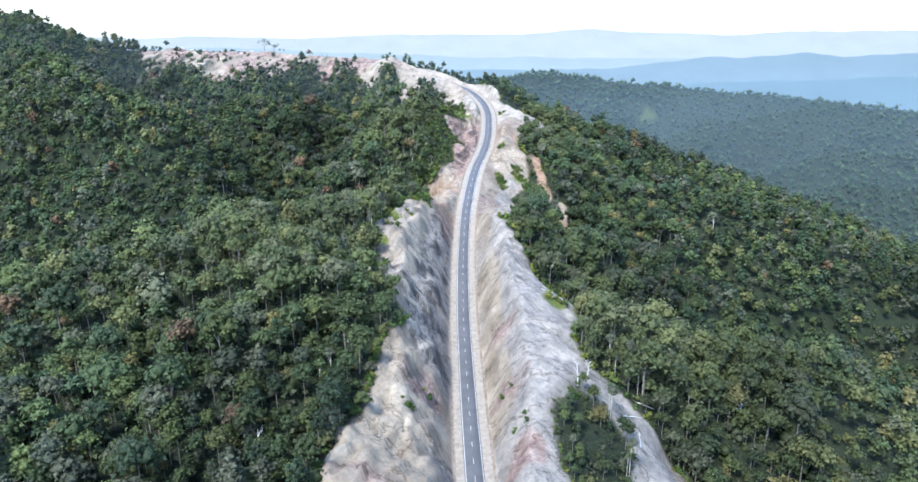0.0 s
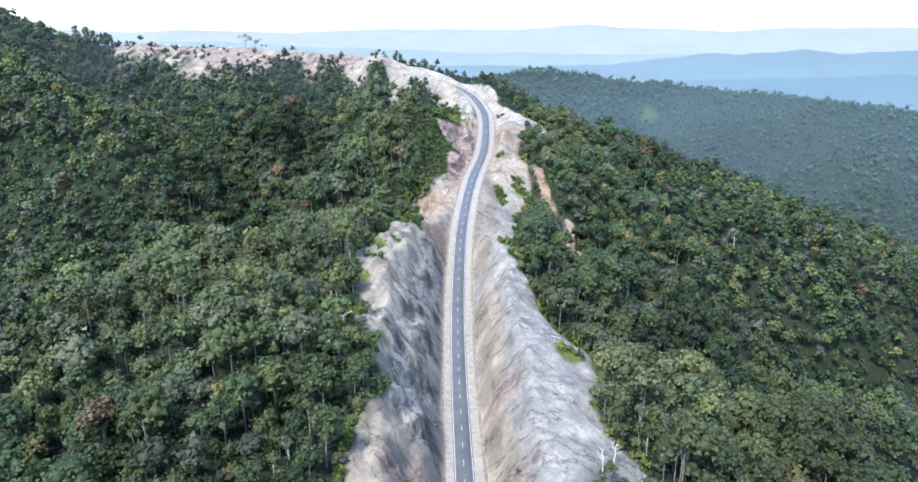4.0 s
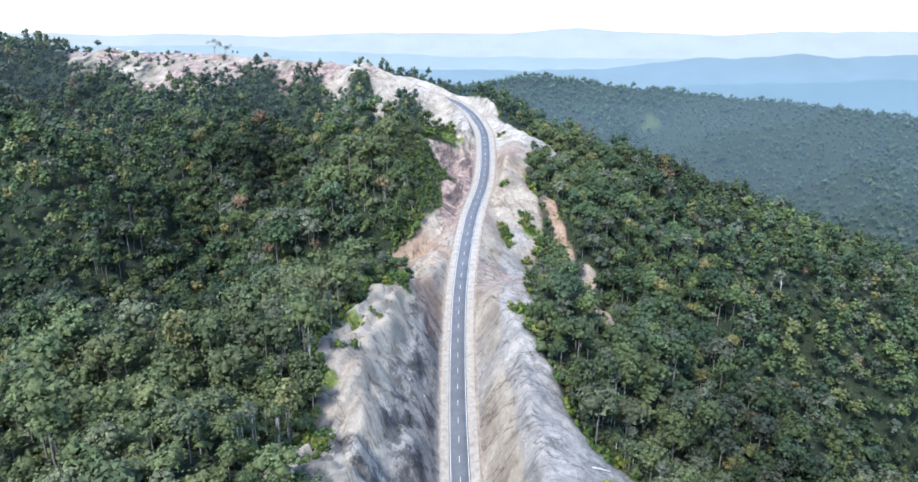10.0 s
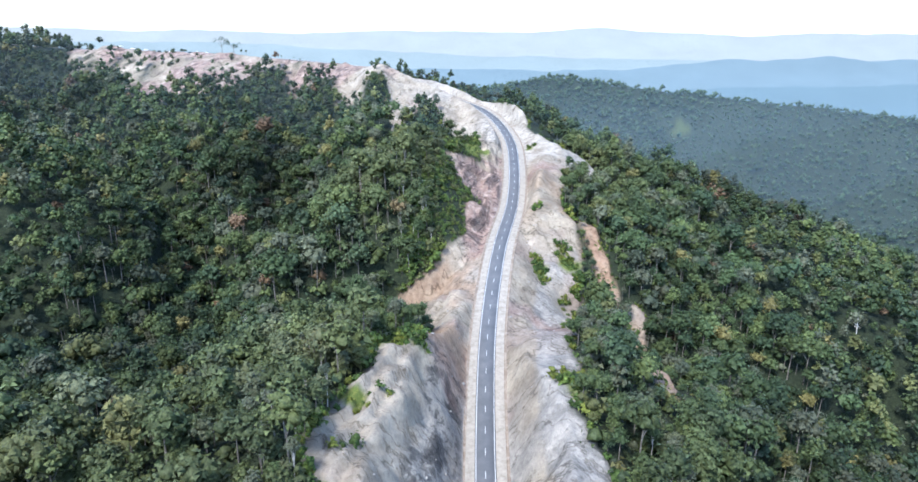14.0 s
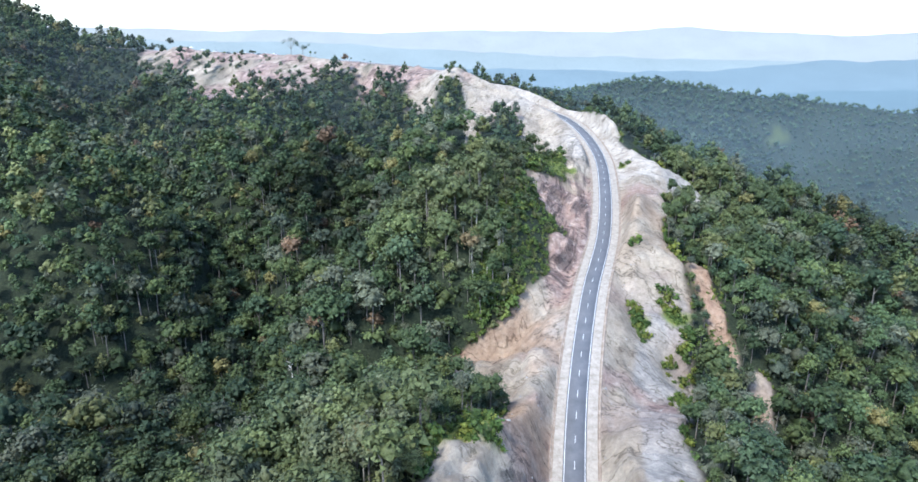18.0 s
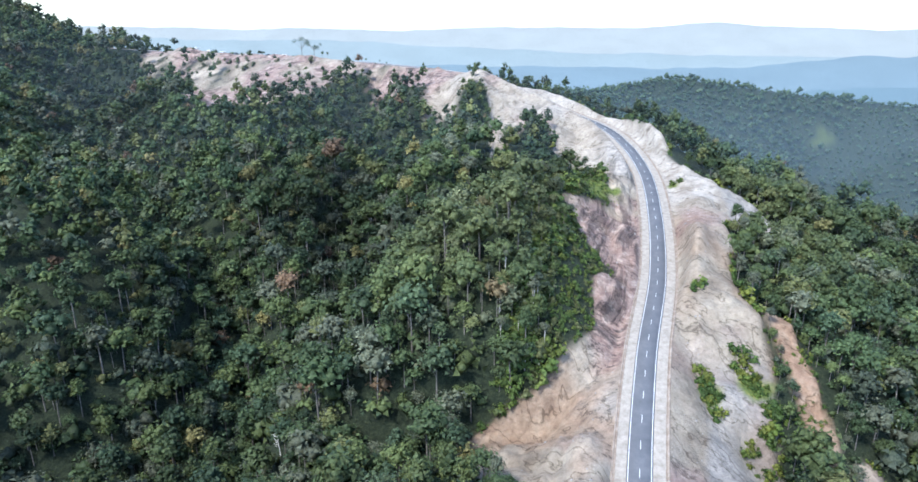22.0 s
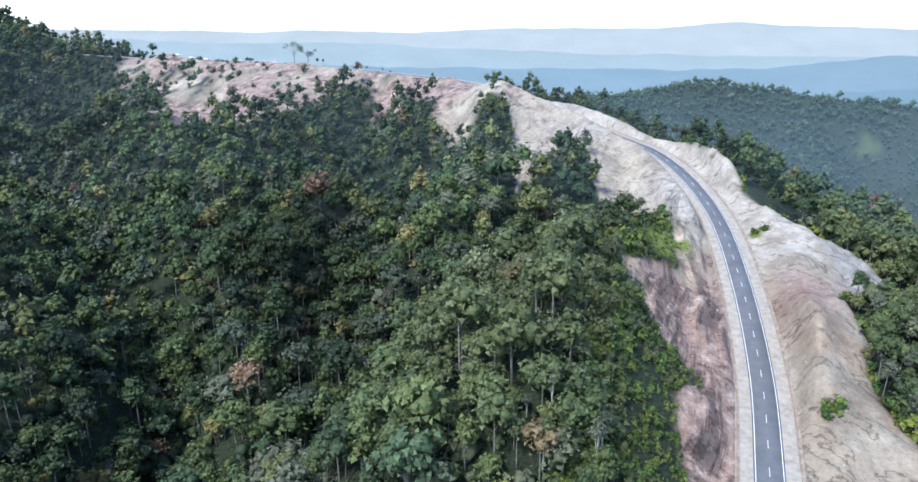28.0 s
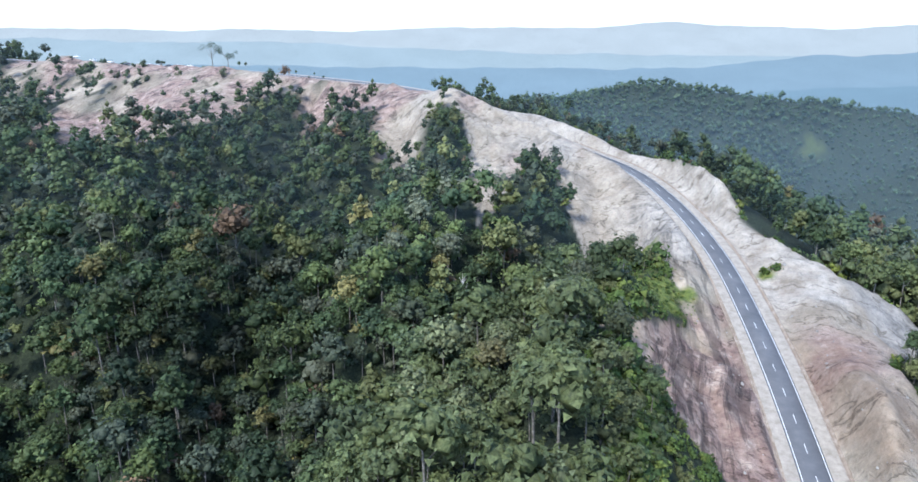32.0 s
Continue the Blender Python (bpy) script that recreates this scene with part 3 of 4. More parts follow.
point_values(ground_me, "across", np.where(strata, lay, run))
point_values(ground_me, "along", np.where(strata, lon * np.interp(road_k, [480, 540], [0.36, 0.12]), road_u * 0.5))
point_values(ground_me, "streaks", step(7.5, 10, side) * np.where(left, np.clip(0.08 + 0.85 * grey + 0.9 * rust, 0, 1), 0.06 + 0.3 * grey) * (1 - 0.6 * pale))
bend = 3 * fbm(gx, gy, 18, 47, 2)
point_values(ground_me, "way", road_k + 0.35 * road_u + bend)
point_values(ground_me, "off", road_u * 0.55)
point_values(ground_me, "layers", left * step(7.5, 10, side) * np.clip(grey * step(450, 420, road_k) + 0.8 * step(515, 535, road_k) * step(700, 670, road_k), 0, 1))
point_values(ground_me, "pale", pale)
point_values(ground_me, "peach", peach)
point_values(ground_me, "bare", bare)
point_values(ground_me, "grey", grey)
point_values(ground_me, "rust", rust)
point_values(ground_me, "grass", grass)
ground = tagged(new("ground", ground_me), "mountain ridge of bare sandy cut banks and forest floor", "ground", kind="structure")


# ---- road ----
def ribbon(name, offsets, mats, lift, a, b, spacing=3.0):
    """A strip along the road: offsets across it with heights above the road's line."""
    ks = np.arange(a, b + 0.01, spacing)
    c = np.stack([np.interp(ks, ALONG, LINE[:, j]) for j in range(3)], 1)
    r = np.stack([np.interp(ks, ALONG, RIGHT[:, j]) for j in range(2)], 1)
    rows = [np.stack([c[:, 0] + r[:, 0] * o, c[:, 1] + r[:, 1] * o, c[:, 2] + lift + h], 1) for o, h in offsets]
    v = np.stack(rows, 1).reshape(-1, 3)
    return mesh_of(name, v, grid_faces(len(offsets), len(ks)), mats, smooth=False)


K0, K1 = float(ALONG[0]), 1300.0
road = tagged(new("road", ribbon("road", [(-3.55, -0.25), (-3.5, 0.0), (0, 0.06), (3.5, 0.0), (3.55, -0.25)], [ASPHALT], 0.10, K0, K1)),
              "new dark asphalt two-lane road climbing along the ridge", "road", kind="structure")
for o in (-3.12, 3.12):
    part("edge_line", ribbon("edge_line", [(o - 0.09, 0.012), (o + 0.09, 0.012)], [PAINT], 0.11, K0, K1), road, "thin white painted edge line")
for i in range(76):
    a = 142 + 10.0 * i
    part("centre_dash", ribbon("centre_dash", [(-0.075, 0.075), (0.075, 0.075)], [PAINT], 0.10, a, a + 3.2, 1.6), road)
for name, lo, hi in (("shoulder", -6.6, -3.56), ("shoulder", 3.56, 6.9)):
    tagged(new(name, ribbon(name, [(lo, -0.05), (0.5 * (lo + hi), 0.02), (hi, 0.0)], [GRAVEL], 0.02, K0, K1)), "pale gravel shoulder beside the asphalt road", "shoulder", kind="structure")


# ---- trees ----
rng = np.random.default_rng(7)


def leaf_cloud(lobes, count, size, r):
    """Leaf sprays as loose triangles over the lobes."""
    w = lobes[:, 3] ** 2
    pick = r.choice(len(lobes), count, p=w / w.sum())
    d = r.normal(size=(count, 3))
    d[:, 2] += 0.35
    d /= np.linalg.norm(d, axis=1)[:, None]
    rad = lobes[pick, 3] * r.uniform(0.74, 1.22, count)
    c = lobes[pick, :3] + d * (rad[:, None] * np.array([1.05, 1.05, 0.95]))
    n = d + r.normal(size=(count, 3)) * 0.45
    n[:, 2] += 0.35
    n /= np.linalg.norm(n, axis=1)[:, None]
    t = np.cross(n, r.normal(size=(count, 3)))
    t /= np.linalg.norm(t, axis=1)[:, None]
    b = np.cross(n, t)
    s = size * r.uniform(0.6, 1.3, count)[:, None]
    v = np.stack([c + t * s, c - 0.55 * t * s + 0.85 * b * s, c - 0.55 * t * s - 0.85 * b * s], 1)
    return v.reshape(-1, 3)


def cores(lobes, r, cut=0.82, fine=True):
    """Dense inner leaf masses: small rough polyhedra."""
    g = (1 + 5 ** 0.5) / 2
    ico = np.array([(-1, g, 0), (1, g, 0), (-1, -g, 0), (1, -g, 0), (0, -1, g), (0, 1, g), (0, -1, -g), (0, 1, -g), (g, 0, -1), (g, 0, 1), (-g, 0, -1), (-g, 0, 1)]) / 1.9
    fi = np.array([(0, 11, 5), (0, 5, 1), (0, 1, 7), (0, 7, 10), (0, 10, 11), (1, 5, 9), (5, 11, 4), (11, 10, 2), (10, 7, 6), (7, 1, 8),
                   (3, 9, 4), (3, 4, 2), (3, 2, 6), (3, 6, 8), (3, 8, 9), (4, 9, 5), (2, 4, 11), (6, 2, 10), (8, 6, 7), (9, 8, 1)])
    if not fine:
        ico = np.array([(1, 0, 0), (0.1, 1, 0.2), (-1, 0, 0), (0, -1, -0.1), (0, 0, 1), (0, 0, -1)]) * 1.12
        fi = np.array([(0, 1, 4), (1, 2, 4), (2, 3, 4), (3, 0, 4), (1, 0, 5), (2, 1, 5), (3, 2, 5), (0, 3, 5)])
    v, f = [], []
    for x, y, z, rad in lobes:
        f.append(fi + len(ico) * len(v))
        v.append((x, y, z) + ico * rad * cut * r.uniform(0.6, 1.25, (len(ico), 1)) * (1.05, 1.05, 0.95))
    return np.vstack(v), np.vstack(f)


def tube(points, radii, sides=5):
    """A tapered stem through the points."""
    v, f = [], []
    a = np.arange(sides) * 2 * math.pi / sides
    for i, (p, q) in enumerate(zip(points, radii)):
        v.append(np.stack([p[0] + q * np.cos(a), p[1] + q * np.sin(a), np.full(sides, p[2])], 1))
        if i:
            o = sides * (i - 1)
            j = np.arange(sides)
            f.append(np.stack([o + j, o + (j + 1) % sides, o + sides + (j + 1) % sides, o + sides + j], 1))
    return np.vstack(v), np.vstack(f)


def stems(h, lobes, r, limbs=3, sides=5):
    lean = r.uniform(-0.6, 0.6, 2)
    top = np.array([lean[0], lean[1], h * 0.72])
    v, f = tube([(0, 0, -1.5), (lean[0] * 0.4, lean[1] * 0.4, h * 0.4), top], [0.26, 0.18, 0.10], sides)
    for x, y, z, rad in lobes[:limbs]:
        s = np.array([lean[0] * 0.5, lean[1] * 0.5, h * r.uniform(0.42, 0.6)])
        vv, ff = tube([s, 0.5 * (s + (x, y, z)) + (0, 0, 0.3), (x, y, z)], [0.12, 0.09, 0.05], 4)
        f = np.vstack([f, ff + len(v)])
        v = np.vstack([v, vv])
    return v, f


# kind of tree: height, half width of the crown, its half height against its width, clumps
SHAPES = {"broad": (12, 17, 3.6, 4.8, 0.80, 6), "dome": (10, 13.5, 3.4, 4.4, 0.85, 6), "slim": (14, 19, 2.4, 3.2, 1.75, 7), "low": (5.5, 8.5, 2.5, 3.5, 0.95, 5),
          "pole": (13, 18, 1.6, 2.4, 0.85, 4), "bush": (1.6, 3.0, 1.1, 1.8, 0.75, 2), "mid": (11.5, 18, 3.3, 4.4, 1.05, 4), "far": (9, 12, 4.2, 5.2, 0.9, 1), "under": (5.5, 8.5, 3.0, 4.0, 0.9, 1)}


def template(kind, seed, leaves, size, limbs):
    """One tree: a crown of separate leaf clumps, each a dense inner mass under loose sprays, on its stems."""
    r = np.random.default_rng(seed)
    h0, h1, w0, w1, tall, n = SHAPES[kind]
    h, w = r.uniform(h0, h1), r.uniform(w0, w1)
    up = w * tall * r.uniform(0.85, 1.2)
    mid = np.array([r.uniform(-0.4, 0.4), r.uniform(-0.4, 0.4), h - up * 1.15])
    ax = np.array([w * r.uniform(0.75, 1.2), w * r.uniform(0.75, 1.2), up])
    turn = np.arange(n) * 2.4 + r.uniform(0, 6.28)
    rise = np.linspace(-0.35, 0.95, n) + r.uniform(-0.15, 0.15, n)
    flat = np.sqrt(np.clip(1 - rise ** 2, 0.05, 1))
    way = np.stack([np.cos(turn) * flat, np.sin(turn) * flat, rise], 1)
    lobes = np.concatenate([mid + way * ax * r.uniform(0.42, 0.72, (n, 1)), (w * r.uniform(0.36, 0.60, n))[:, None]], 1)
    lobes = np.vstack([lobes, [*(mid - (0, 0, 0.10 * up)), 0.70 * w]])
    tint = np.append(r.uniform(0.85, 1.15, n), 0.9)
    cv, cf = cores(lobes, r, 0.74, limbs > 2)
    # inner masses tinted a tenth darker, as shade within the crown
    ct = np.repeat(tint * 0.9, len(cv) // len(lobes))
    p = lobes[:, 3] ** 2
    pick = r.choice(n + 1, leaves, p=p / p.sum())
    d = r.normal(size=(leaves, 3))
    d[:, 2] += 0.55
    d /= np.linalg.norm(d, axis=1)[:, None]
    c = lobes[pick, :3] + d * (lobes[pick, 3] * r.uniform(0.62, 1.42, leaves))[:, None] * (1.1, 1.1, 0.85)
    nrm = d * 0.9 + r.normal(size=(leaves, 3)) * 0.45
    nrm[:, 2] += 0.45
    nrm /= np.linalg.norm(nrm, axis=1)[:, None]
    t = np.cross(nrm, r.normal(size=(leaves, 3)))
    t /= np.linalg.norm(t, axis=1)[:, None]
    b = np.cross(nrm, t)
    q = size * r.uniform(0.5, 1.45, leaves)[:, None]
    lv = np.stack([c + t * q, c - 0.6 * t * q + 0.8 * b * q, c - 0.5 * t * q - 0.8 * b * q], 1).reshape(-1, 3)
    lt = np.repeat(tint[pick] * r.uniform(0.85, 1.15, leaves), 3)
    sv, sf = stems(h, lobes, r, limbs) if limbs else (np.zeros((0, 3)), np.zeros((0, 4), int))
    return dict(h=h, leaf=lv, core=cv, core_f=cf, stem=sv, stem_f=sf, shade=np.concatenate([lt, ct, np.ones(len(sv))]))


TONES = np.array([(0.060, 0.088, 0.038), (0.045, 0.070, 0.037), (0.078, 0.104, 0.042), (0.100, 0.128, 0.046), (0.108, 0.118, 0.078), (0.068, 0.084, 0.056),
                  (0.138, 0.148, 0.058), (0.180, 0.160, 0.062), (0.150, 0.098, 0.060)])
TONE_ODDS = np.array([0.22, 0.18, 0.18, 0.12, 0.12, 0.09, 0.06, 0.02, 0.01])


def edge_size(x, y):
    """Lower growth at the top of the rock cut and on the cliffs of the far ridge."""
    k, u, _, d = by_road(x, y)
    low = step(505, 520, k) * step(668, 650, k) * (u < 0) * step(44, 30, d)
    cliff = step(800, 830, k) * step(1285, 1260, k) * (u < 0) * step(130, 95, d)
    back = step(735, 760, k) * step(885, 870, k) * (u > 0)
    belt = step(770, 790, k) * step(920, 905, k) * (u > 0)
    tip = step(835, 850, k) * step(885, 872, k) * (u < 0) * step(60, 35, d)
    scar = np.maximum(step(17, 10, np.hypot(x - 73, (y - 452) * 0.3)), step(15, 9, np.hypot(x - 64, (y - 522) * 0.45)))
    shrubby = step(20, 12, np.hypot(x + 1, y - 644))
    grove = step(34, 26, np.hypot((x - 47) * 1.6, y - 206))
    return (1 - 0.42 * grove) * (1 - 0.45 * shrubby) * (1 - 0.62 * low - 0.12 * cliff - 0.08 * back - 0.25 * belt - 0.4 * tip * (1 - low) - 0.5 * scar)


def forest(name, label, xs, ys, zs, lod, seed, size=1.0, tones=None):
    """One joined stand of trees at the given places."""
    r = np.random.default_rng(seed)
    if lod == "near":
        temps = [template(k, 100 + i, 240, 0.54, 1) for i, k in enumerate(["broad"] * 6 + ["dome"] * 4 + ["slim"] * 3 + ["low"] * 4)]
        odds = np.array([0.085] * 6 + [0.07] * 4 + [0.04] * 3 + [0.03] * 4)
    elif lod == "mid":
        temps = [template(k, 200 + i, 54, 0.85, 0) for i, k in enumerate(["mid"] * 8 + ["slim"] * 3 + ["low"] * 2)]
        odds = np.array([0.09] * 8 + [0.08] * 3 + [0.03] * 2)
    elif lod == "under":
        temps = [template("under", 600 + i, 30, 0.6, 0) for i in range(5)]
        odds = np.ones(5)
    elif lod == "bush":
        temps = [template("bush", 400 + i, 44, 0.30, 0) for i in range(5)]
        odds = np.ones(5)
    else:
        temps = [template("far", 300 + i, 6, 1.4, 0) for i in range(6)]
        odds = np.ones(6) / 6
    odds = odds / odds.sum()
    n = len(xs)
    pick = r.choice(len(temps), n, p=odds)
    turn, scale = r.uniform(0, 2 * math.pi, n), size * np.clip(np.exp(r.normal(-0.06, 0.32, n)), 0.42, 1.8)
    scale = scale * edge_size(xs, ys)
    patch = fbm(xs, ys, 70, 5, 2)
    tone = TONES[r.choice(len(TONES), n, p=TONE_ODDS)] * r.uniform(0.64, 1.06, (n, 1)) * (1.06 + 0.45 * patch[:, None])
    # olive trees on spurs and knolls, with the sunlit brightness of the tops painted in
    sunlit_olive = sum(np.exp(-((xs - cx) / rx) ** 2 - ((ys - cy) / ry) ** 2) for cx, cy, rx, ry in ((-85, 310, 80, 60), (-55, 390, 40, 60), (-42, 570, 38, 46), (-48, 580, 30, 40), (95, 252, 90, 30), (120, 285, 80, 26), (-30, 655, 26, 22), (62, 340, 30, 50), (75, 640, 40, 50)))
    sunlit_olive = np.clip(sunlit_olive * (0.75 + 0.5 * patch), 0, 1)[:, None]
    tone = tone * (1 - 0.6 * sunlit_olive) + 0.6 * sunlit_olive * np.array((0.135, 0.150, 0.062)) * r.uniform(0.7, 1.3, (n, 1))
    if tones is not None:
        tone = np.array(tones)[r.integers(len(tones), size=n)] * r.uniform(0.75, 1.25, (n, 1))
    V, T, F3, F4, M3, M4, base = [], [], [], [], [], [], 0
    for t, tp in enumerate(temps):
        m = np.where(pick == t)[0]
        if not len(m):
            continue
        c, s = np.cos(turn[m]), np.sin(turn[m])
        local = np.vstack([tp["leaf"], tp["core"], tp["stem"]])
        nl, nc, ns = len(tp["leaf"]), len(tp["core"]), len(tp["stem"])
        sc = scale[m][:, None]
        px = (local[:, 0] * c[:, None] - local[:, 1] * s[:, None]) * sc + xs[m][:, None]
        py = (local[:, 0] * s[:, None] + local[:, 1] * c[:, None]) * sc + ys[m][:, None]
        pz = local[:, 2] * sc + zs[m][:, None]
        V.append(np.stack([px, py, pz], -1).reshape(-1, 3))
        f3 = np.vstack([np.arange(nl).reshape(-1, 3), tp["core_f"] + nl])
        o = base + np.arange(len(m))[:, None, None] * len(local)
        F3.append((f3[None] + o).reshape(-1, 3))
        if ns:
            F4.append((tp["stem_f"][None] + nl + nc + o).reshape(-1, 4))
        shade = tp["shade"]
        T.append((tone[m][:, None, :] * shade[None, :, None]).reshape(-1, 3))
        base += len(m) * len(local)
    V, T, F3 = np.vstack(V), np.vstack(T), np.vstack(F3)
    F4 = np.vstack(F4) if F4 else np.zeros((0, 4), int)
    me = mesh_of(name, V, [F3, F4], [LEAF, BARK], np.concatenate([np.zeros(len(F3), int), np.ones(len(F4), int)]))
    a = me.attributes.new("tone", "FLOAT_COLOR", "POINT")
    a.data.foreach_set("color", np.concatenate([T, np.ones((len(T), 1))], 1).astype(np.float32).ravel())
    return tagged(new(name, me), label, "forest", kind="stuff")


def scatter(x0, x1, y0, y1, step_m, seed, keep):
    """Jittered places on the forested ground inside a rectangle."""
    r = np.random.default_rng(seed)
    X, Y = np.meshgrid(np.arange(x0, x1, step_m), np.arange(y0, y1, step_m))
    X, Y = X.ravel() + r.uniform(-0.48, 0.48, X.size) * step_m, Y.ravel() + r.uniform(-0.48, 0.48, X.size) * step_m
    m = keep(X, Y)
    X, Y = X[m], Y[m]
    z, b, k, u = land(X, Y)
    m = (b < 0.35) & (edge_size(X, Y) > 0.46) & (abs(u) > 9) & (np.hypot(X + 27, (Y - 411) * 0.8) > 11) & (np.hypot(X + 1, (Y - 644) * 0.9) > 13) & (r.uniform(size=len(X)) < 0.93)
    return X[m], Y[m], z[m]


def near_zone(x, y):
    return (abs(x + 20) < 180) & (y > 160) & (y < 690) & (abs(x - 5) < (y + 10) * 0.78 + 20)


def mid_zone(x, y):
    return ~near_zone(x, y) & (y > 150) & (y < 1100) & (x > -0.75 * y - 60) & (x < 0.80 * y + 20) & (x < 600) & (x > -720) & (y < 960 - 0.25 * x)


def face_zone(x, y):
    return ~near_zone(x, y) & (x > -430) & (x < -20) & (y > 560) & (y < 900)


def far_zone(x, y):
    return ~near_zone(x, y) & ~mid_zone(x, y) & (y > 880) & (x > 30 - 0.16 * (y - 880)) & (x < 0.72 * y + 40) & (y < 1880)


def off_crest(xs, ys, zs, r):
    """Leaves the top of the far ridge open but for a few trees."""
    k, u, _, d = by_road(xs, ys)
    top = (k > 872) & (k < 1290) & (((u > 0) & (d < 70) & (k > 905)) | ((u < 0) & (d < 19)))
    m = ~top
    m &= ~((k > 690) & (k < 745) & (u > 0) & (d < 30) & (r.uniform(size=len(xs)) < 0.6))
    return xs[m], ys[m], zs[m]


xs, ys, zs = scatter(-230, 190, 110, 700, 5.8, 11, near_zone)
order = np.argsort(by_road(xs, ys)[3])
own = order[:120]
rest = order[120:]
OWN_TREES = (xs[own], ys[own], zs[own])
forest("forest", "dense green rainforest on the spurs beside the road", xs[rest], ys[rest], zs[rest], "near", 1, 0.92)
xs, ys, zs = scatter(-210, 170, 120, 690, 6.0, 17, near_zone)
forest("undergrowth", "low dense green undergrowth beneath the forest trees", xs, ys, zs - 0.8, "under", 5, 1.25)
# the face of the far ridge, seen nearest at the end of the way
xs, ys, zs = off_crest(*scatter(-430, -20, 560, 900, 5.2, 18, face_zone), rng)
forest("forest", "dense green forest in the gullies below the cliffs", xs, ys, on_ground(xs, ys), "mid", 4, 0.86)
xs, ys, zs = off_crest(*scatter(-760, 600, 60, 1100, 5.7, 12, lambda x, y: mid_zone(x, y) & ~face_zone(x, y)), rng)
forest("forest", "dense dark green forest on the slopes of the ridge", xs, ys, on_ground(xs, ys), "mid", 2, 0.88)
xs, ys, zs = scatter(-200, 1500, 880, 1900, 9.4, 13, lambda x, y: far_zone(x, y) & (np.hypot((x - 428) * 1.5, (y - 1560) * 0.6) > 24))
forest("forest", "wooded hill beyond the valley", xs, ys, on_ground(xs, ys) - 2, "far", 3, 1.28, [(0.054, 0.086, 0.040), (0.064, 0.096, 0.042), (0.050, 0.080, 0.040), (0.074, 0.100, 0.046)])
# woods beside and behind the start of the way
xs, ys, zs = scatter(-380, 380, -160, 460, 8.0, 23, lambda x, y: ~near_zone(x, y) & ~mid_zone(x, y))
forest("forest", "green forest covering the lower slopes", xs, ys, on_ground(xs, ys) - 2, "far", 6, 1.4)


# ---- distance: mountains far behind the hill, their haze painted as a blue glow ----
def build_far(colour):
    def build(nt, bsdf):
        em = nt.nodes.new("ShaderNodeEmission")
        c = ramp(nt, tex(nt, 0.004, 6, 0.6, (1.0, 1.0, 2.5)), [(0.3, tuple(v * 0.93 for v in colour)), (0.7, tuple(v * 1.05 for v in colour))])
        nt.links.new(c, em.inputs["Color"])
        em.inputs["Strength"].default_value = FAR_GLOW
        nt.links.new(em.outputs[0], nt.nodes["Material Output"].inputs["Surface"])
    return material("painted_haze_blue", build, 1.0)


def mountain_range(y, crest, colour, label, seed):
    """A long range whose crest runs through the given x and heights."""
    x = np.arange(-4700, 4701, 40.0)
    cx, cz = zip(*crest)
    z = np.interp(x, cx, cz) + 9 * fbm(x, x * 0 + seed, 420, seed, 4) + 3 * fbm(x, x * 0, 60, seed + 3, 3)
    rows = [np.stack([x, np.full_like(x, y - d) + 30 * vnoise(x, x * 0 + d, 200, seed), z - f * (z + 420)], 1) for d, f in ((700, 1.0), (420, 0.55), (200, 0.22), (70, 0.06), (0, 0.0))]
    rows.append(np.stack([x, np.full_like(x, y + 150.0), np.full_like(x, -420.0)], 1))
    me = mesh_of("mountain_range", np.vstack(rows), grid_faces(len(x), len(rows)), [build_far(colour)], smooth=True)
    return tagged(new("mountain_range", me), label, "mountain", kind="structure")


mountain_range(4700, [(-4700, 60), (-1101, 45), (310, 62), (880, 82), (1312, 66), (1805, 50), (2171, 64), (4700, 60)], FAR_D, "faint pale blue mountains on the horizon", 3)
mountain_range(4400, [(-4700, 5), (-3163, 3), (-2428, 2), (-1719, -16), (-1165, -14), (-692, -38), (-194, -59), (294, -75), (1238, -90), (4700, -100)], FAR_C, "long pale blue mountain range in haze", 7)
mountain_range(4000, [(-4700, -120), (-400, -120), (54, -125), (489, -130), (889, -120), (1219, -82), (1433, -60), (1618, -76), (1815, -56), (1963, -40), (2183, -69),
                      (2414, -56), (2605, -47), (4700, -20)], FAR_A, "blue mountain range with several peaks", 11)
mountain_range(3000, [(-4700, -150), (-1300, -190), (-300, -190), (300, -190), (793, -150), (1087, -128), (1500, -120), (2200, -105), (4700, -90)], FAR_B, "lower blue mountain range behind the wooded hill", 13)


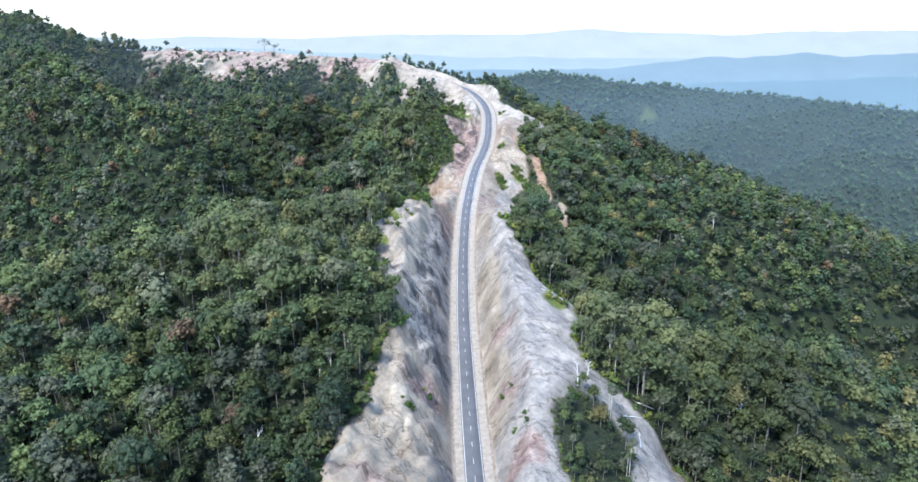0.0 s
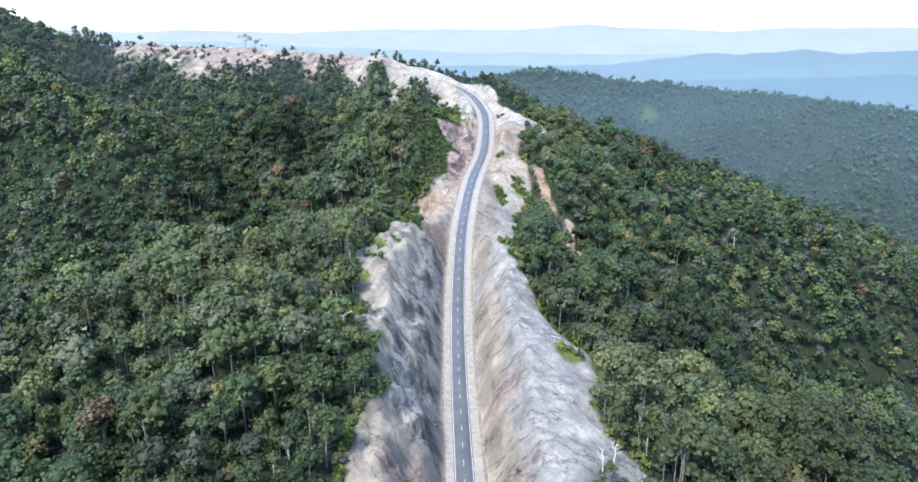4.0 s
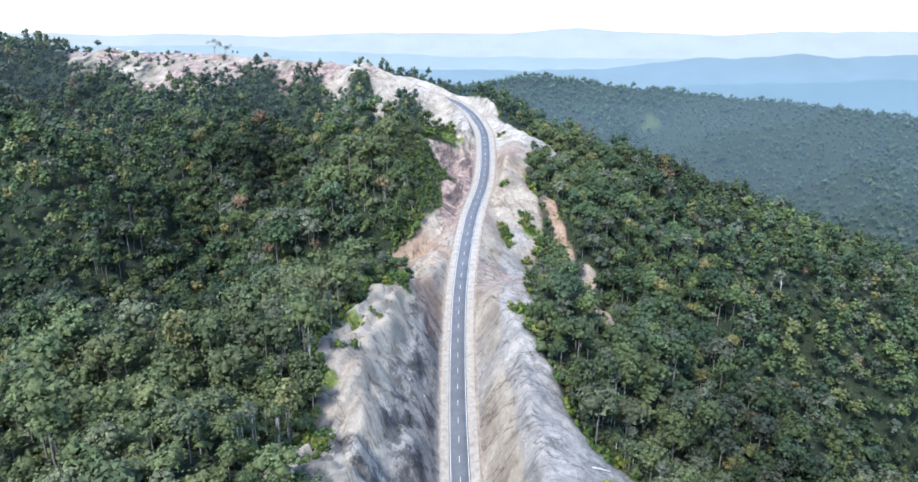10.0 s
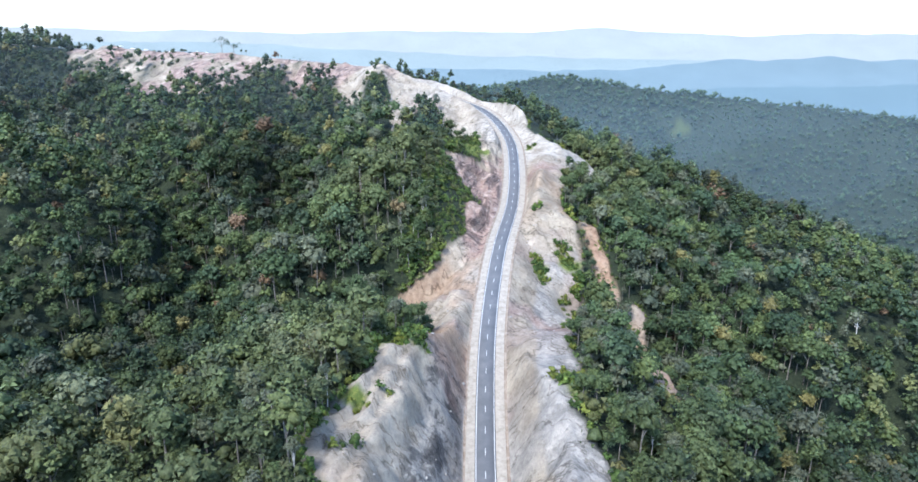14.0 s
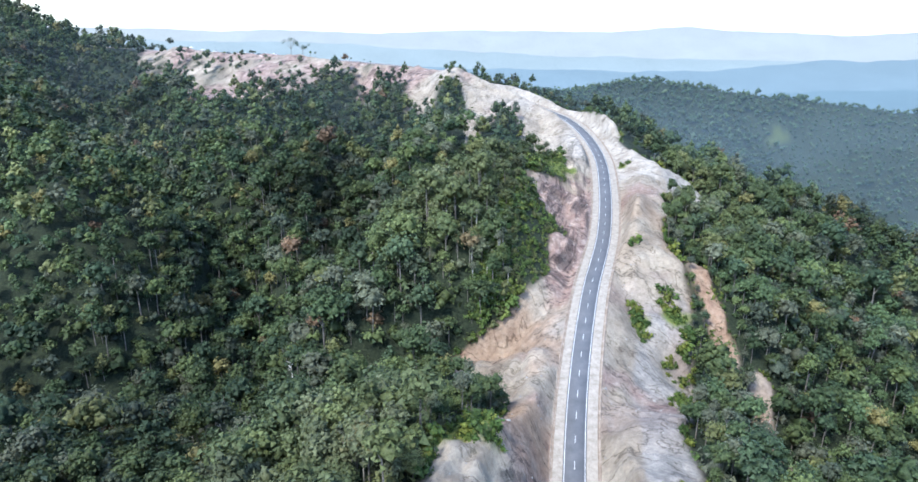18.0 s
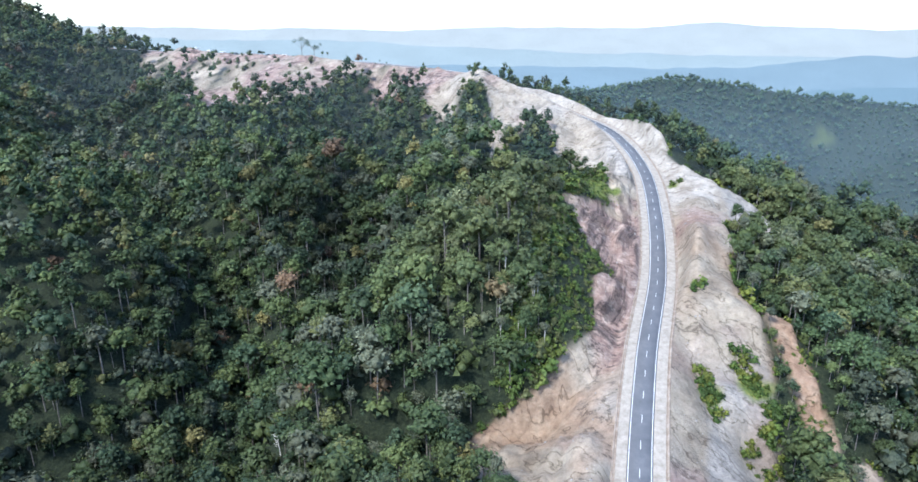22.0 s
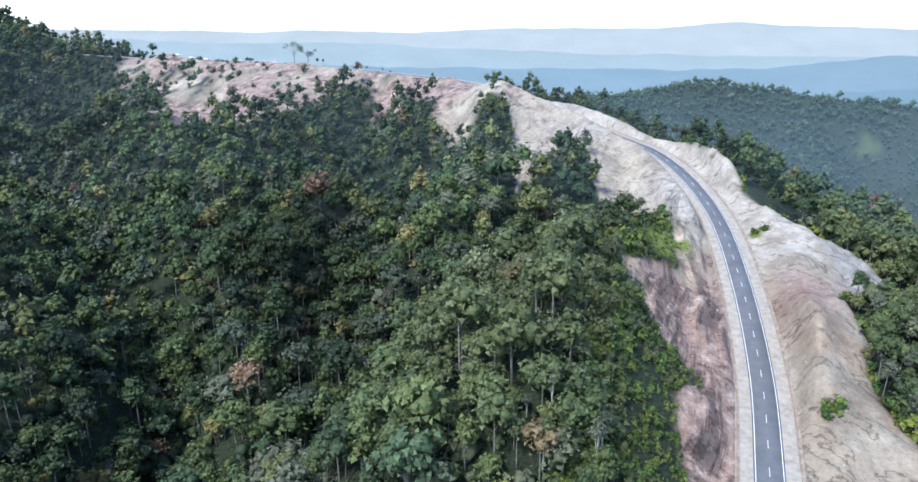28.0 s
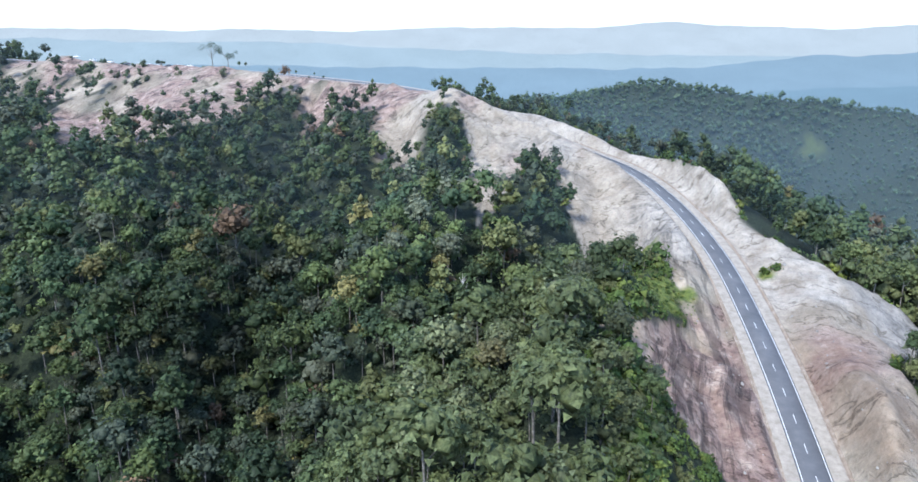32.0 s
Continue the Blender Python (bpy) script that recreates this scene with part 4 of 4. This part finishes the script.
# ---- thin haze over the far valley: added blue see-through sheets, lit by sun and sky ----
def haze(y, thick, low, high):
    """A flat tinted sheet that stands in for haze across the valley, thickest low down."""
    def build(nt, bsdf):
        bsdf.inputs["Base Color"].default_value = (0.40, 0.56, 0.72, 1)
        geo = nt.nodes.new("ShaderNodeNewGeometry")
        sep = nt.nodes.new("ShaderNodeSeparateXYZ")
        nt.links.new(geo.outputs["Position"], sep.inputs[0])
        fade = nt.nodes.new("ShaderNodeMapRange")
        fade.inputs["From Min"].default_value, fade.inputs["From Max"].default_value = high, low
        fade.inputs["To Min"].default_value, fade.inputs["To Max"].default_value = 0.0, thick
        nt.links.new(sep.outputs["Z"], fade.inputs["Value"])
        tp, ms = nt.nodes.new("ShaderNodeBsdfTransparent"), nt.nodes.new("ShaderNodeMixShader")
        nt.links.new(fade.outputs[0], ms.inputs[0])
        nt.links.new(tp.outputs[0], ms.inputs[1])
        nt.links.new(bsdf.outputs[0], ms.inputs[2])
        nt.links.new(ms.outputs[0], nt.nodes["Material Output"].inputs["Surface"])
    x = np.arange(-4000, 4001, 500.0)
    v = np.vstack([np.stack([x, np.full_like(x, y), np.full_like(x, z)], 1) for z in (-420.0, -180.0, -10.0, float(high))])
    sheet = tagged(new("haze", mesh_of("haze", v, grid_faces(len(x), 4), [material("haze_sheet_blue", build, 1.0)])), "see-through blue sheet standing in for valley haze", "haze", kind="structure")
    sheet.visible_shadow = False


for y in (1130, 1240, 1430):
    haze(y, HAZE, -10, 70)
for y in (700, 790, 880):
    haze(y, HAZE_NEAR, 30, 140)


# ---- single trees along the edge of the cut ----
def set_tone(me, tones):
    a = me.attributes.new("tone", "FLOAT_COLOR", "POINT")
    a.data.foreach_set("color", np.concatenate([tones, np.ones((len(tones), 1))], 1).astype(np.float32).ravel())


def tree_meshes(kind, seed, tone, leaves=520, size=0.36):
    tp = template(kind, seed, leaves, size, 4)
    nl = len(tp["leaf"])
    crown = mesh_of("crown", np.vstack([tp["leaf"], tp["core"]]), np.vstack([np.arange(nl).reshape(-1, 3), tp["core_f"] + nl]), [LEAF])
    set_tone(crown, np.array(tone)[None] * tp["shade"][:nl + len(tp["core"]), None])
    trunk = mesh_of("trunk", tp["stem"], tp["stem_f"], [BARK], smooth=True)
    return crown, trunk, tp["h"]


def put_tree(meshes, x, y, z, turn, size, label, group=""):
    root = tagged(new("tree"), label, "tree", group)
    root.matrix_world = pose(x, y, z, 0, 0, turn) @ Matrix.Scale(size, 4)
    part("trunk", meshes[1], root, "pale slender trunk")
    part("crown", meshes[0], root)
    return root


KINDS = [(k, 500 + i, TONES[j]) for i, (k, j) in enumerate([("broad", 0), ("broad", 2), ("broad", 3), ("slim", 0), ("slim", 2), ("slim", 4), ("broad", 6), ("low", 3), ("low", 1), ("slim", 3), ("low", 6), ("broad", 5)])]
EDGE = [tree_meshes(*k) for k in KINDS]
WORDS = {"broad": "broad-crowned green forest tree beside the bare bank", "slim": "tall slim forest tree with a pale trunk", "low": "low bushy green tree at the forest edge"}
OWN_SIZE = edge_size(OWN_TREES[0], OWN_TREES[1])
for i, (x, y, z) in enumerate(zip(*OWN_TREES)):
    j = int(rng.choice(12, p=[0.10, 0.10, 0.08, 0.12, 0.12, 0.10, 0.04, 0.09, 0.09, 0.08, 0.04, 0.04]))
    put_tree(EDGE[j], x, y, z, rng.uniform(0, 360), rng.uniform(0.62, 0.98) * OWN_SIZE[i], WORDS[KINDS[j][0]], "trees along the cut")


# slender trees with pale bare trunks, left standing at the cleared edges
PALE_BARK = plain("pale_grey_bark", [(0.3, (0.20, 0.185, 0.16)), (0.6, (0.40, 0.375, 0.34))], 1.4)


def pole_meshes(seed, tone):
    tp = template("pole", seed, 260, 0.36, 4)
    nl = len(tp["leaf"])
    crown = mesh_of("crown", np.vstack([tp["leaf"], tp["core"]]), np.vstack([np.arange(nl).reshape(-1, 3), tp["core_f"] + nl]), [LEAF])
    set_tone(crown, np.array(tone)[None] * tp["shade"][:nl + len(tp["core"]), None])
    return crown, mesh_of("trunk", tp["stem"] * (0.8, 0.8, 1.0), tp["stem_f"], [PALE_BARK], smooth=True)


POLES = [pole_meshes(700 + i, TONES[j]) for i, j in enumerate((2, 4, 5, 4, 2))]
for cx, cy, rx, ry, n in ((58, 345, 9, 42, 44), (-50, 350, 8, 60, 30), (66, 612, 6, 34, 16), (-46, 235, 5, 34, 8), (46, 440, 4, 14, 8), (62, 222, 10, 22, 12), (-30, 522, 14, 9, 14), (75, 252, 20, 10, 10), (-62, 300, 10, 16, 8)):
    for _ in range(n):
        x, y = cx + rx * rng.uniform(-1, 1), cy + ry * rng.uniform(-1, 1)
        z, b, k, off = (float(v[0]) for v in land(np.array([x]), np.array([y])))
        if b > 0.5:
            continue
        put_tree(POLES[int(rng.integers(5))], x, y, z, rng.uniform(0, 360), rng.uniform(0.7, 1.05), "slender tree with a tall pale bare trunk", "slender pale-trunked trees")


def ground_at(x, y):
    return float(land(np.array([x]), np.array([y]))[0][0])


# tall trees that stand out above the rest
TALL = [(-28, 517, 1.1, 3), (-24, 521, 1.0, 9), (-78, 795, 0.42, 0), (-80, 788, 0.45, 1), (-73, 790, 0.5, 3), (-82, 778, 0.5, 2), (-75, 770, 0.5, 0),
        (-40, 750, 0.42, 3), (-37, 745, 0.40, 0), (-44, 742, 0.45, 1), (-34, 738, 0.45, 11)]
TALL += [(-40, 826, 0.42, 0), (-32, 822, 0.40, 1), (-24, 818, 0.45, 11), (-15, 812, 0.38, 0), (-52, 832, 0.42, 3), (-8, 806, 0.40, 1), (-20, 800, 0.40, 1),
         (-4, 792, 0.38, 0), (4, 784, 0.36, 8), (-30, 812, 0.42, 2), (-48, 822, 0.45, 11), (-62, 836, 0.45, 3), (-163, 871, 0.28, 8), (-230, 907, 0.45, 3), (-224, 903, 0.36, 5), (-184, 884, 0.30, 4), (-170, 876, 0.24, 3), (-175, 880, 0.25, 8)]
for x, y, size, j in TALL:
    put_tree(EDGE[j], x, y, ground_at(x, y), 40 * x % 360, size, "tall tree standing out on the ridge")


# ---- bare dead trees and the wide tree on the skyline ----
def dead_tree_mesh(seed, h):
    r = np.random.default_rng(seed)
    V, F = tube([(0, 0, -1), (0.2, 0.1, h * 0.4), (0.1, -0.2, h * 0.75), (0.4, 0.2, h)], [0.28, 0.2, 0.12, 0.04], 6)
    for _ in range(9):
        z = h * r.uniform(0.4, 0.9)
        a, l = r.uniform(0, 6.28), h * r.uniform(0.15, 0.3)
        e = np.array([math.cos(a) * l, math.sin(a) * l, z + l * 0.8])
        m = np.array([math.cos(a) * l * 0.5, math.sin(a) * l * 0.5, z + l * 0.3])
        for pts, rad in (([(0.1, 0, z), m, e], [0.11, 0.08, 0.03]), ([m, m + (math.sin(a) * l * 0.4, -math.cos(a) * l * 0.4, l * 0.45)], [0.06, 0.02])):
            v, f = tube(pts, rad, 4)
            F = np.vstack([F, f + len(V)])
            V = np.vstack([V, v])
    return V, F


BONE = plain("bleached_wood", [(0.3, (0.40, 0.38, 0.35)), (0.6, (0.58, 0.56, 0.53))], 1.5)
DEAD = [mesh_of("dead_tree", *dead_tree_mesh(60 + i, h), [BONE], smooth=True) for i, h in enumerate((11, 8, 14))]
for i, (x, y, j) in enumerate(((48, 444, 1), (-37, 652, 1), (-62, 660, 0), (209, 538, 2), (45, 233, 0), (50, 240, 1), (60, 448, 0), (-66, 190, 0), (118, 250, 1), (-110, 500, 1), (-120, 455, 0))):
    ob = tagged(new("dead_tree", DEAD[j]), "bare bleached dead tree without leaves", "dead tree", "dead trees")
    ob.matrix_world = pose(x, y, ground_at(x, y), 3 * (i % 3), 4, 67 * i)


def skyline_tree(x, y, h, seed, label):
    r = np.random.default_rng(seed)
    root = tagged(new("tree"), label, "tree")
    root.matrix_world = pose(x, y, ground_at(x, y))
    pads = np.array([(r.uniform(-0.55, 0.55) * h, r.uniform(-0.3, 0.3) * h, h * r.uniform(0.6, 1.0), h * r.uniform(0.10, 0.17)) for _ in range(8)])
    V, F = tube([(0, 0, -1), (0.2, 0, h * 0.35), (0, 0.2, h * 0.6)], [0.32, 0.24, 0.16], 6)
    for px, py, pz, _ in pads:
        v, f = tube([(0, 0, h * r.uniform(0.3, 0.55)), (px * 0.6, py * 0.6, pz * 0.85), (px, py, pz)], [0.16, 0.1, 0.05], 4)
        F = np.vstack([F, f + len(V)])
        V = np.vstack([V, v])
    part("trunk", mesh_of("trunk", V, F, [BARK], smooth=True), root)
    lv = leaf_cloud(pads, 520, 0.34, r)
    crown = mesh_of("crown", lv, np.arange(len(lv)).reshape(-1, 3), [LEAF])
    set_tone(crown, np.tile((0.045, 0.065, 0.035), (len(lv), 1)))
    part("crown", crown, root, "sparse flat tufts of leaves")


skyline_tree(-252, 915, 15, 5, "wide sparse tree standing alone on the ridge")
skyline_tree(-238, 908, 11, 6, "small sparse tree on the ridge")
skyline_tree(-300, 938, 6, 8, "small sparse tree on the ridge")
skyline_tree(-420, 975, 7, 9, "small sparse tree on the ridge")
skyline_tree(-460, 985, 9, 10, "small sparse tree on the ridge")

# ---- shrubs and tall grass on the banks ----
bx, by = [], []
CLUMPS = [(-24, 413, 6, 40), (-2, 645, 13, 190), (-40, 300, 8, 22), (-33, 372, 7, 8), (-36, 272, 7, 16), (30, 402, 5, 16), (32, 515, 4, 22), (31, 522, 3, 10), (34, 507, 3, 10), (45, 528, 4, 18), (48, 521, 4, 20), (52, 513, 4, 18), (46, 300, 5, 12), (45, 470, 8, 40)]
CLUMPS += [(49, 500, 8, 40), (33, 560, 3, 5), (42, 672, 3, 6), (-30, 540, 8, 30), (-36, 585, 10, 30), (22, 215, 3, 4), (18, 240, 2, 3), (-12, 232, 3, 3), (-20, 215, 3, 4), (48, 330, 6, 16), (-36, 345, 4, 5), (70, 492, 7, 34), (75, 462, 8, 44), (62, 515, 6, 26), (57, 508, 8, 46), (66, 430, 8, 30), (68, 535, 6, 24)]
for cx, cy, rad, n in CLUMPS:
    a, d = rng.uniform(0, 6.28, n), rad * np.sqrt(rng.uniform(0, 1, n))
    bx.append(cx + d * np.cos(a))
    by.append(cy + d * np.sin(a))
bx, by = np.concatenate(bx), np.concatenate(by)
# fringe of shrubs where the forest meets the bank
fx, fy = rng.uniform(-90, 110, 30000), rng.uniform(150, 800, 30000)
fb = land(fx, fy)
m = (fb[1] > 0.08) & (fb[1] < 0.6) & (abs(fb[3]) > 9)
bx, by = np.concatenate([bx, fx[m][:900]]), np.concatenate([by, fy[m][:900]])
forest("shrubs", "yellow-green shrubs and tall grass on the banks", bx, by, land(bx, by)[0] - 0.2, "bush", 9, 1.15,
       [(0.10, 0.14, 0.03), (0.15, 0.17, 0.035), (0.07, 0.11, 0.03), (0.06, 0.10, 0.025)])

# thicket on the slope above the rock cut
tx, ty = rng.uniform(-60, 20, 9000), rng.uniform(490, 680, 9000)
tl = land(tx, ty)
m = (tl[1] < 0.5) & (tl[3] < 0) & (abs(tl[3]) < 46) & (tl[2] > 505) & (tl[2] < 668)
tx, ty = tx[m][:1000], ty[m][:1000]
forest("thicket", "bright green shrubs and young trees above the rock cut", tx, ty, land(tx, ty)[0] - 0.3, "bush", 29, 2.1,
       [(0.085, 0.125, 0.032), (0.12, 0.15, 0.036), (0.065, 0.10, 0.028), (0.10, 0.11, 0.045)])

# low growth on the cliffs of the far ridge
cx, cy = rng.uniform(-480, -60, 9000), rng.uniform(780, 960, 9000)
ck, cu, _, cd = by_road(cx, cy)
m = (ck > 880) & (ck < 1255) & (cu < 0) & (cd > 18) & (cd < 95) & (fbm(cx, cy, 26, 93, 3) + 0.25 * rng.normal(size=len(cx)) > 0.12 + 0.5 * (ck < 965))
cx, cy = cx[m][:90], cy[m][:90]
forest("cliff_shrubs", "dark green scrub clinging to the pink cliffs of the ridge", cx, cy, land(cx, cy)[0] - 0.3, "bush", 19, 1.9, [(0.06, 0.08, 0.034), (0.075, 0.09, 0.04), (0.09, 0.095, 0.05)])

# low trees along the back of the ridge road
hk, ho = rng.uniform(1082, 1215, 150), rng.uniform(10, 22, 150)
hx, hy = (np.interp(hk, ALONG, LINE[:, j]) + np.interp(hk, ALONG, RIGHT[:, j]) * ho for j in range(2))
forest("hedge", "low dark green trees along the back of the ridge road", hx, hy, land(hx, hy)[0] - 0.3, "bush", 21, 1.5, [(0.05, 0.07, 0.04), (0.06, 0.08, 0.045), (0.075, 0.09, 0.05)])

# ---- fallen trunks, stones ----
for i, (x, y, l, a) in enumerate(((62, 228, 11, 30), (58, 236, 8, 60), (70, 240, 9, 10), (52, 330, 9, 70), (64, 446, 12, 40), (60, 440, 9, 65), (40, 312, 7, 20), (66, 215, 8, 80))):
    v, f = tube([(0, 0, 0), (0.1, 0.1, l * 0.5), (0, 0, l)], [0.24, 0.2, 0.1], 6)
    ob = tagged(new("fallen_trunk", mesh_of("fallen_trunk", v, f, [BONE], smooth=True)), "bleached fallen tree trunk lying on the slope", "log", "fallen trunks")
    dx, dy = math.cos(radians(a)) * l, math.sin(radians(a)) * l
    z0, z1 = ground_at(x, y) + 0.2, ground_at(x + dx, y + dy) + 0.2
    ob.matrix_world = Matrix.Translation((x, y, z0)) @ Vector((dx, dy, z1 - z0)).to_track_quat("Z", "Y").to_matrix().to_4x4()

sx, sy = rng.uniform(-50, 60, 6000), rng.uniform(180, 760, 6000)
sl = land(sx, sy)
m = np.where((sl[1] > 0.9) & (abs(sl[3]) > 7.5) & (abs(sl[3]) < 34))[0][:420]
sv, sf = [], []
for n, i in enumerate(m):
    v, f = cores(np.array([(0, 0, 0, rng.choice([0.2, 0.3, 0.45, 0.7], p=[0.45, 0.35, 0.17, 0.03]))]), rng, 1.0)
    sv.append(v + (sx[i], sy[i], sl[0][i] + 0.05))
    sf.append(f + 12 * n)
STONE = plain("grey_stone", [(0.3, (0.13, 0.12, 0.11)), (0.6, (0.27, 0.25, 0.225))], 0.9)
tagged(new("stones", mesh_of("stones", np.vstack(sv), np.vstack(sf), [STONE])), "loose stones and clods scattered on the cut banks", "stones", kind="stuff")


# ---- drains beside the shoulders ----
for side in (-1, 1):
    o = 6.62 if side < 0 else 6.92
    prof = [(side * (o + d), h) for d, h in ((0.0, 0.03), (0.08, 0.10), (0.18, 0.08), (0.30, -0.15), (0.52, -0.15), (0.66, 0.16), (0.85, 0.24), (1.15, 0.05))]
    if side < 0:
        prof = prof[::-1]
    tagged(new("drain", ribbon("drain", prof, [DITCH], 0.08, 100.0, 800.0, 3.0)), "narrow brown earth drain along the shoulder", "drain", kind="structure")


# ---- parked vehicles on the ridge top ----
def box(x0, x1, y0, y1, z0, z1, top=1.0):
    cx, cy = (x0 + x1) / 2, (y0 + y1) / 2
    v = [(x, y, z0) for x, y in ((x0, y0), (x1, y0), (x1, y1), (x0, y1))]
    v += [(cx + (x - cx) * top, cy + (y - cy) * (0.5 + 0.5 * top), z1) for x, y in ((x0, y0), (x1, y0), (x1, y1), (x0, y1))]
    return np.array(v), np.array([(3, 2, 1, 0), (4, 5, 6, 7), (0, 1, 5, 4), (1, 2, 6, 5), (2, 3, 7, 6), (3, 0, 4, 7)])


def gloss(name, colour, rough=0.35):
    def build(nt, bsdf):
        nt.links.new(ramp(nt, tex(nt, 2.0, 4), [(0.3, tuple(v * 0.85 for v in colour)), (0.7, colour)]), bsdf.inputs["Base Color"])
    return material(name, build, rough)


LAMP_GLASS, RED_GLASS = gloss("headlamp_glass", (0.7, 0.7, 0.68), 0.15), gloss("red_lamp_glass", (0.35, 0.03, 0.03), 0.2)
TYRE, GLASS = gloss("tyre_rubber", (0.03, 0.03, 0.03), 0.8), gloss("dark_window_glass", (0.05, 0.06, 0.07), 0.1)


def car(colour, long, label):
    root = tagged(new("car"), label, "car", "parked vehicles")
    paint = gloss("car_paint", colour)
    for name, dims, mat, top in (("body", (-long / 2, long / 2, -0.88, 0.88, 0.35, 0.98), paint, 0.97), ("cabin", (-long * 0.36, long * 0.22, -0.8, 0.8, 0.98, 1.42), GLASS, 0.84),
                                 ("roof", (-long * 0.31, long * 0.17, -0.73, 0.73, 1.42, 1.52), paint, 0.94)):
        part(name, mesh_of(name, *box(*dims, top), [mat]), root)
    for ly in (-0.62, 0.62):
        for name, lx, mat in (("headlight", long / 2 + 0.005, LAMP_GLASS), ("tail_light", -long / 2 - 0.025, RED_GLASS)):
            part(name, mesh_of(name, *box(lx, lx + 0.02, ly - 0.16, ly + 0.16, 0.66, 0.82), [mat]), root)
    for wx in (-long * 0.31, long * 0.31):
        for wy in (-0.86, 0.86):
            v, f = tube([(0, 0, -0.1), (0, 0, 0.1)], [0.34, 0.34], 12)
            v = np.vstack([v, [(0, 0, -0.1), (0, 0, 0.1)]])
            j = np.arange(12)
            caps = np.vstack([np.stack([(j + 1) % 12, j, np.full(12, 24)], 1), np.stack([12 + j, 12 + (j + 1) % 12, np.full(12, 25)], 1)])
            wheel = part("wheel", mesh_of("wheel", np.stack([v[:, 0], v[:, 2], v[:, 1]], 1), [f, caps], [TYRE]), root)
            wheel.location = (wx, wy, 0.34)
    return root


CARS = [car((0.78, 0.78, 0.77), 4.6, "white parked car on the ridge top"), car((0.72, 0.74, 0.76), 5.2, "silver parked pickup on the ridge top"), car((0.06, 0.07, 0.09), 4.5, "dark parked car on the ridge top")]
spots = [(1094, -11), (1105, -11), (1113, -12), (1124, -11), (1131, -12), (1142, -11), (1153, -11), (1168, -12), (1186, -11), (1202, -11)]
for i, (k, u) in enumerate(spots):
    px, py, pz = (float(np.interp(k, ALONG, LINE[:, j])) for j in range(3))
    rx, ry = (float(np.interp(k, ALONG, RIGHT[:, j])) for j in range(2))
    m = pose(px + rx * u, py + ry * u, ground_at(px + rx * u, py + ry * u) + 0.02, 0, 0, math.degrees(math.atan2(rx, -ry)) + 8 * (i % 3))
    if i < 3:
        CARS[i].matrix_world = m
    else:
        copy_thing(CARS[(0, 1, 0, 2, 0, 0, 1)[i - 3]], m)
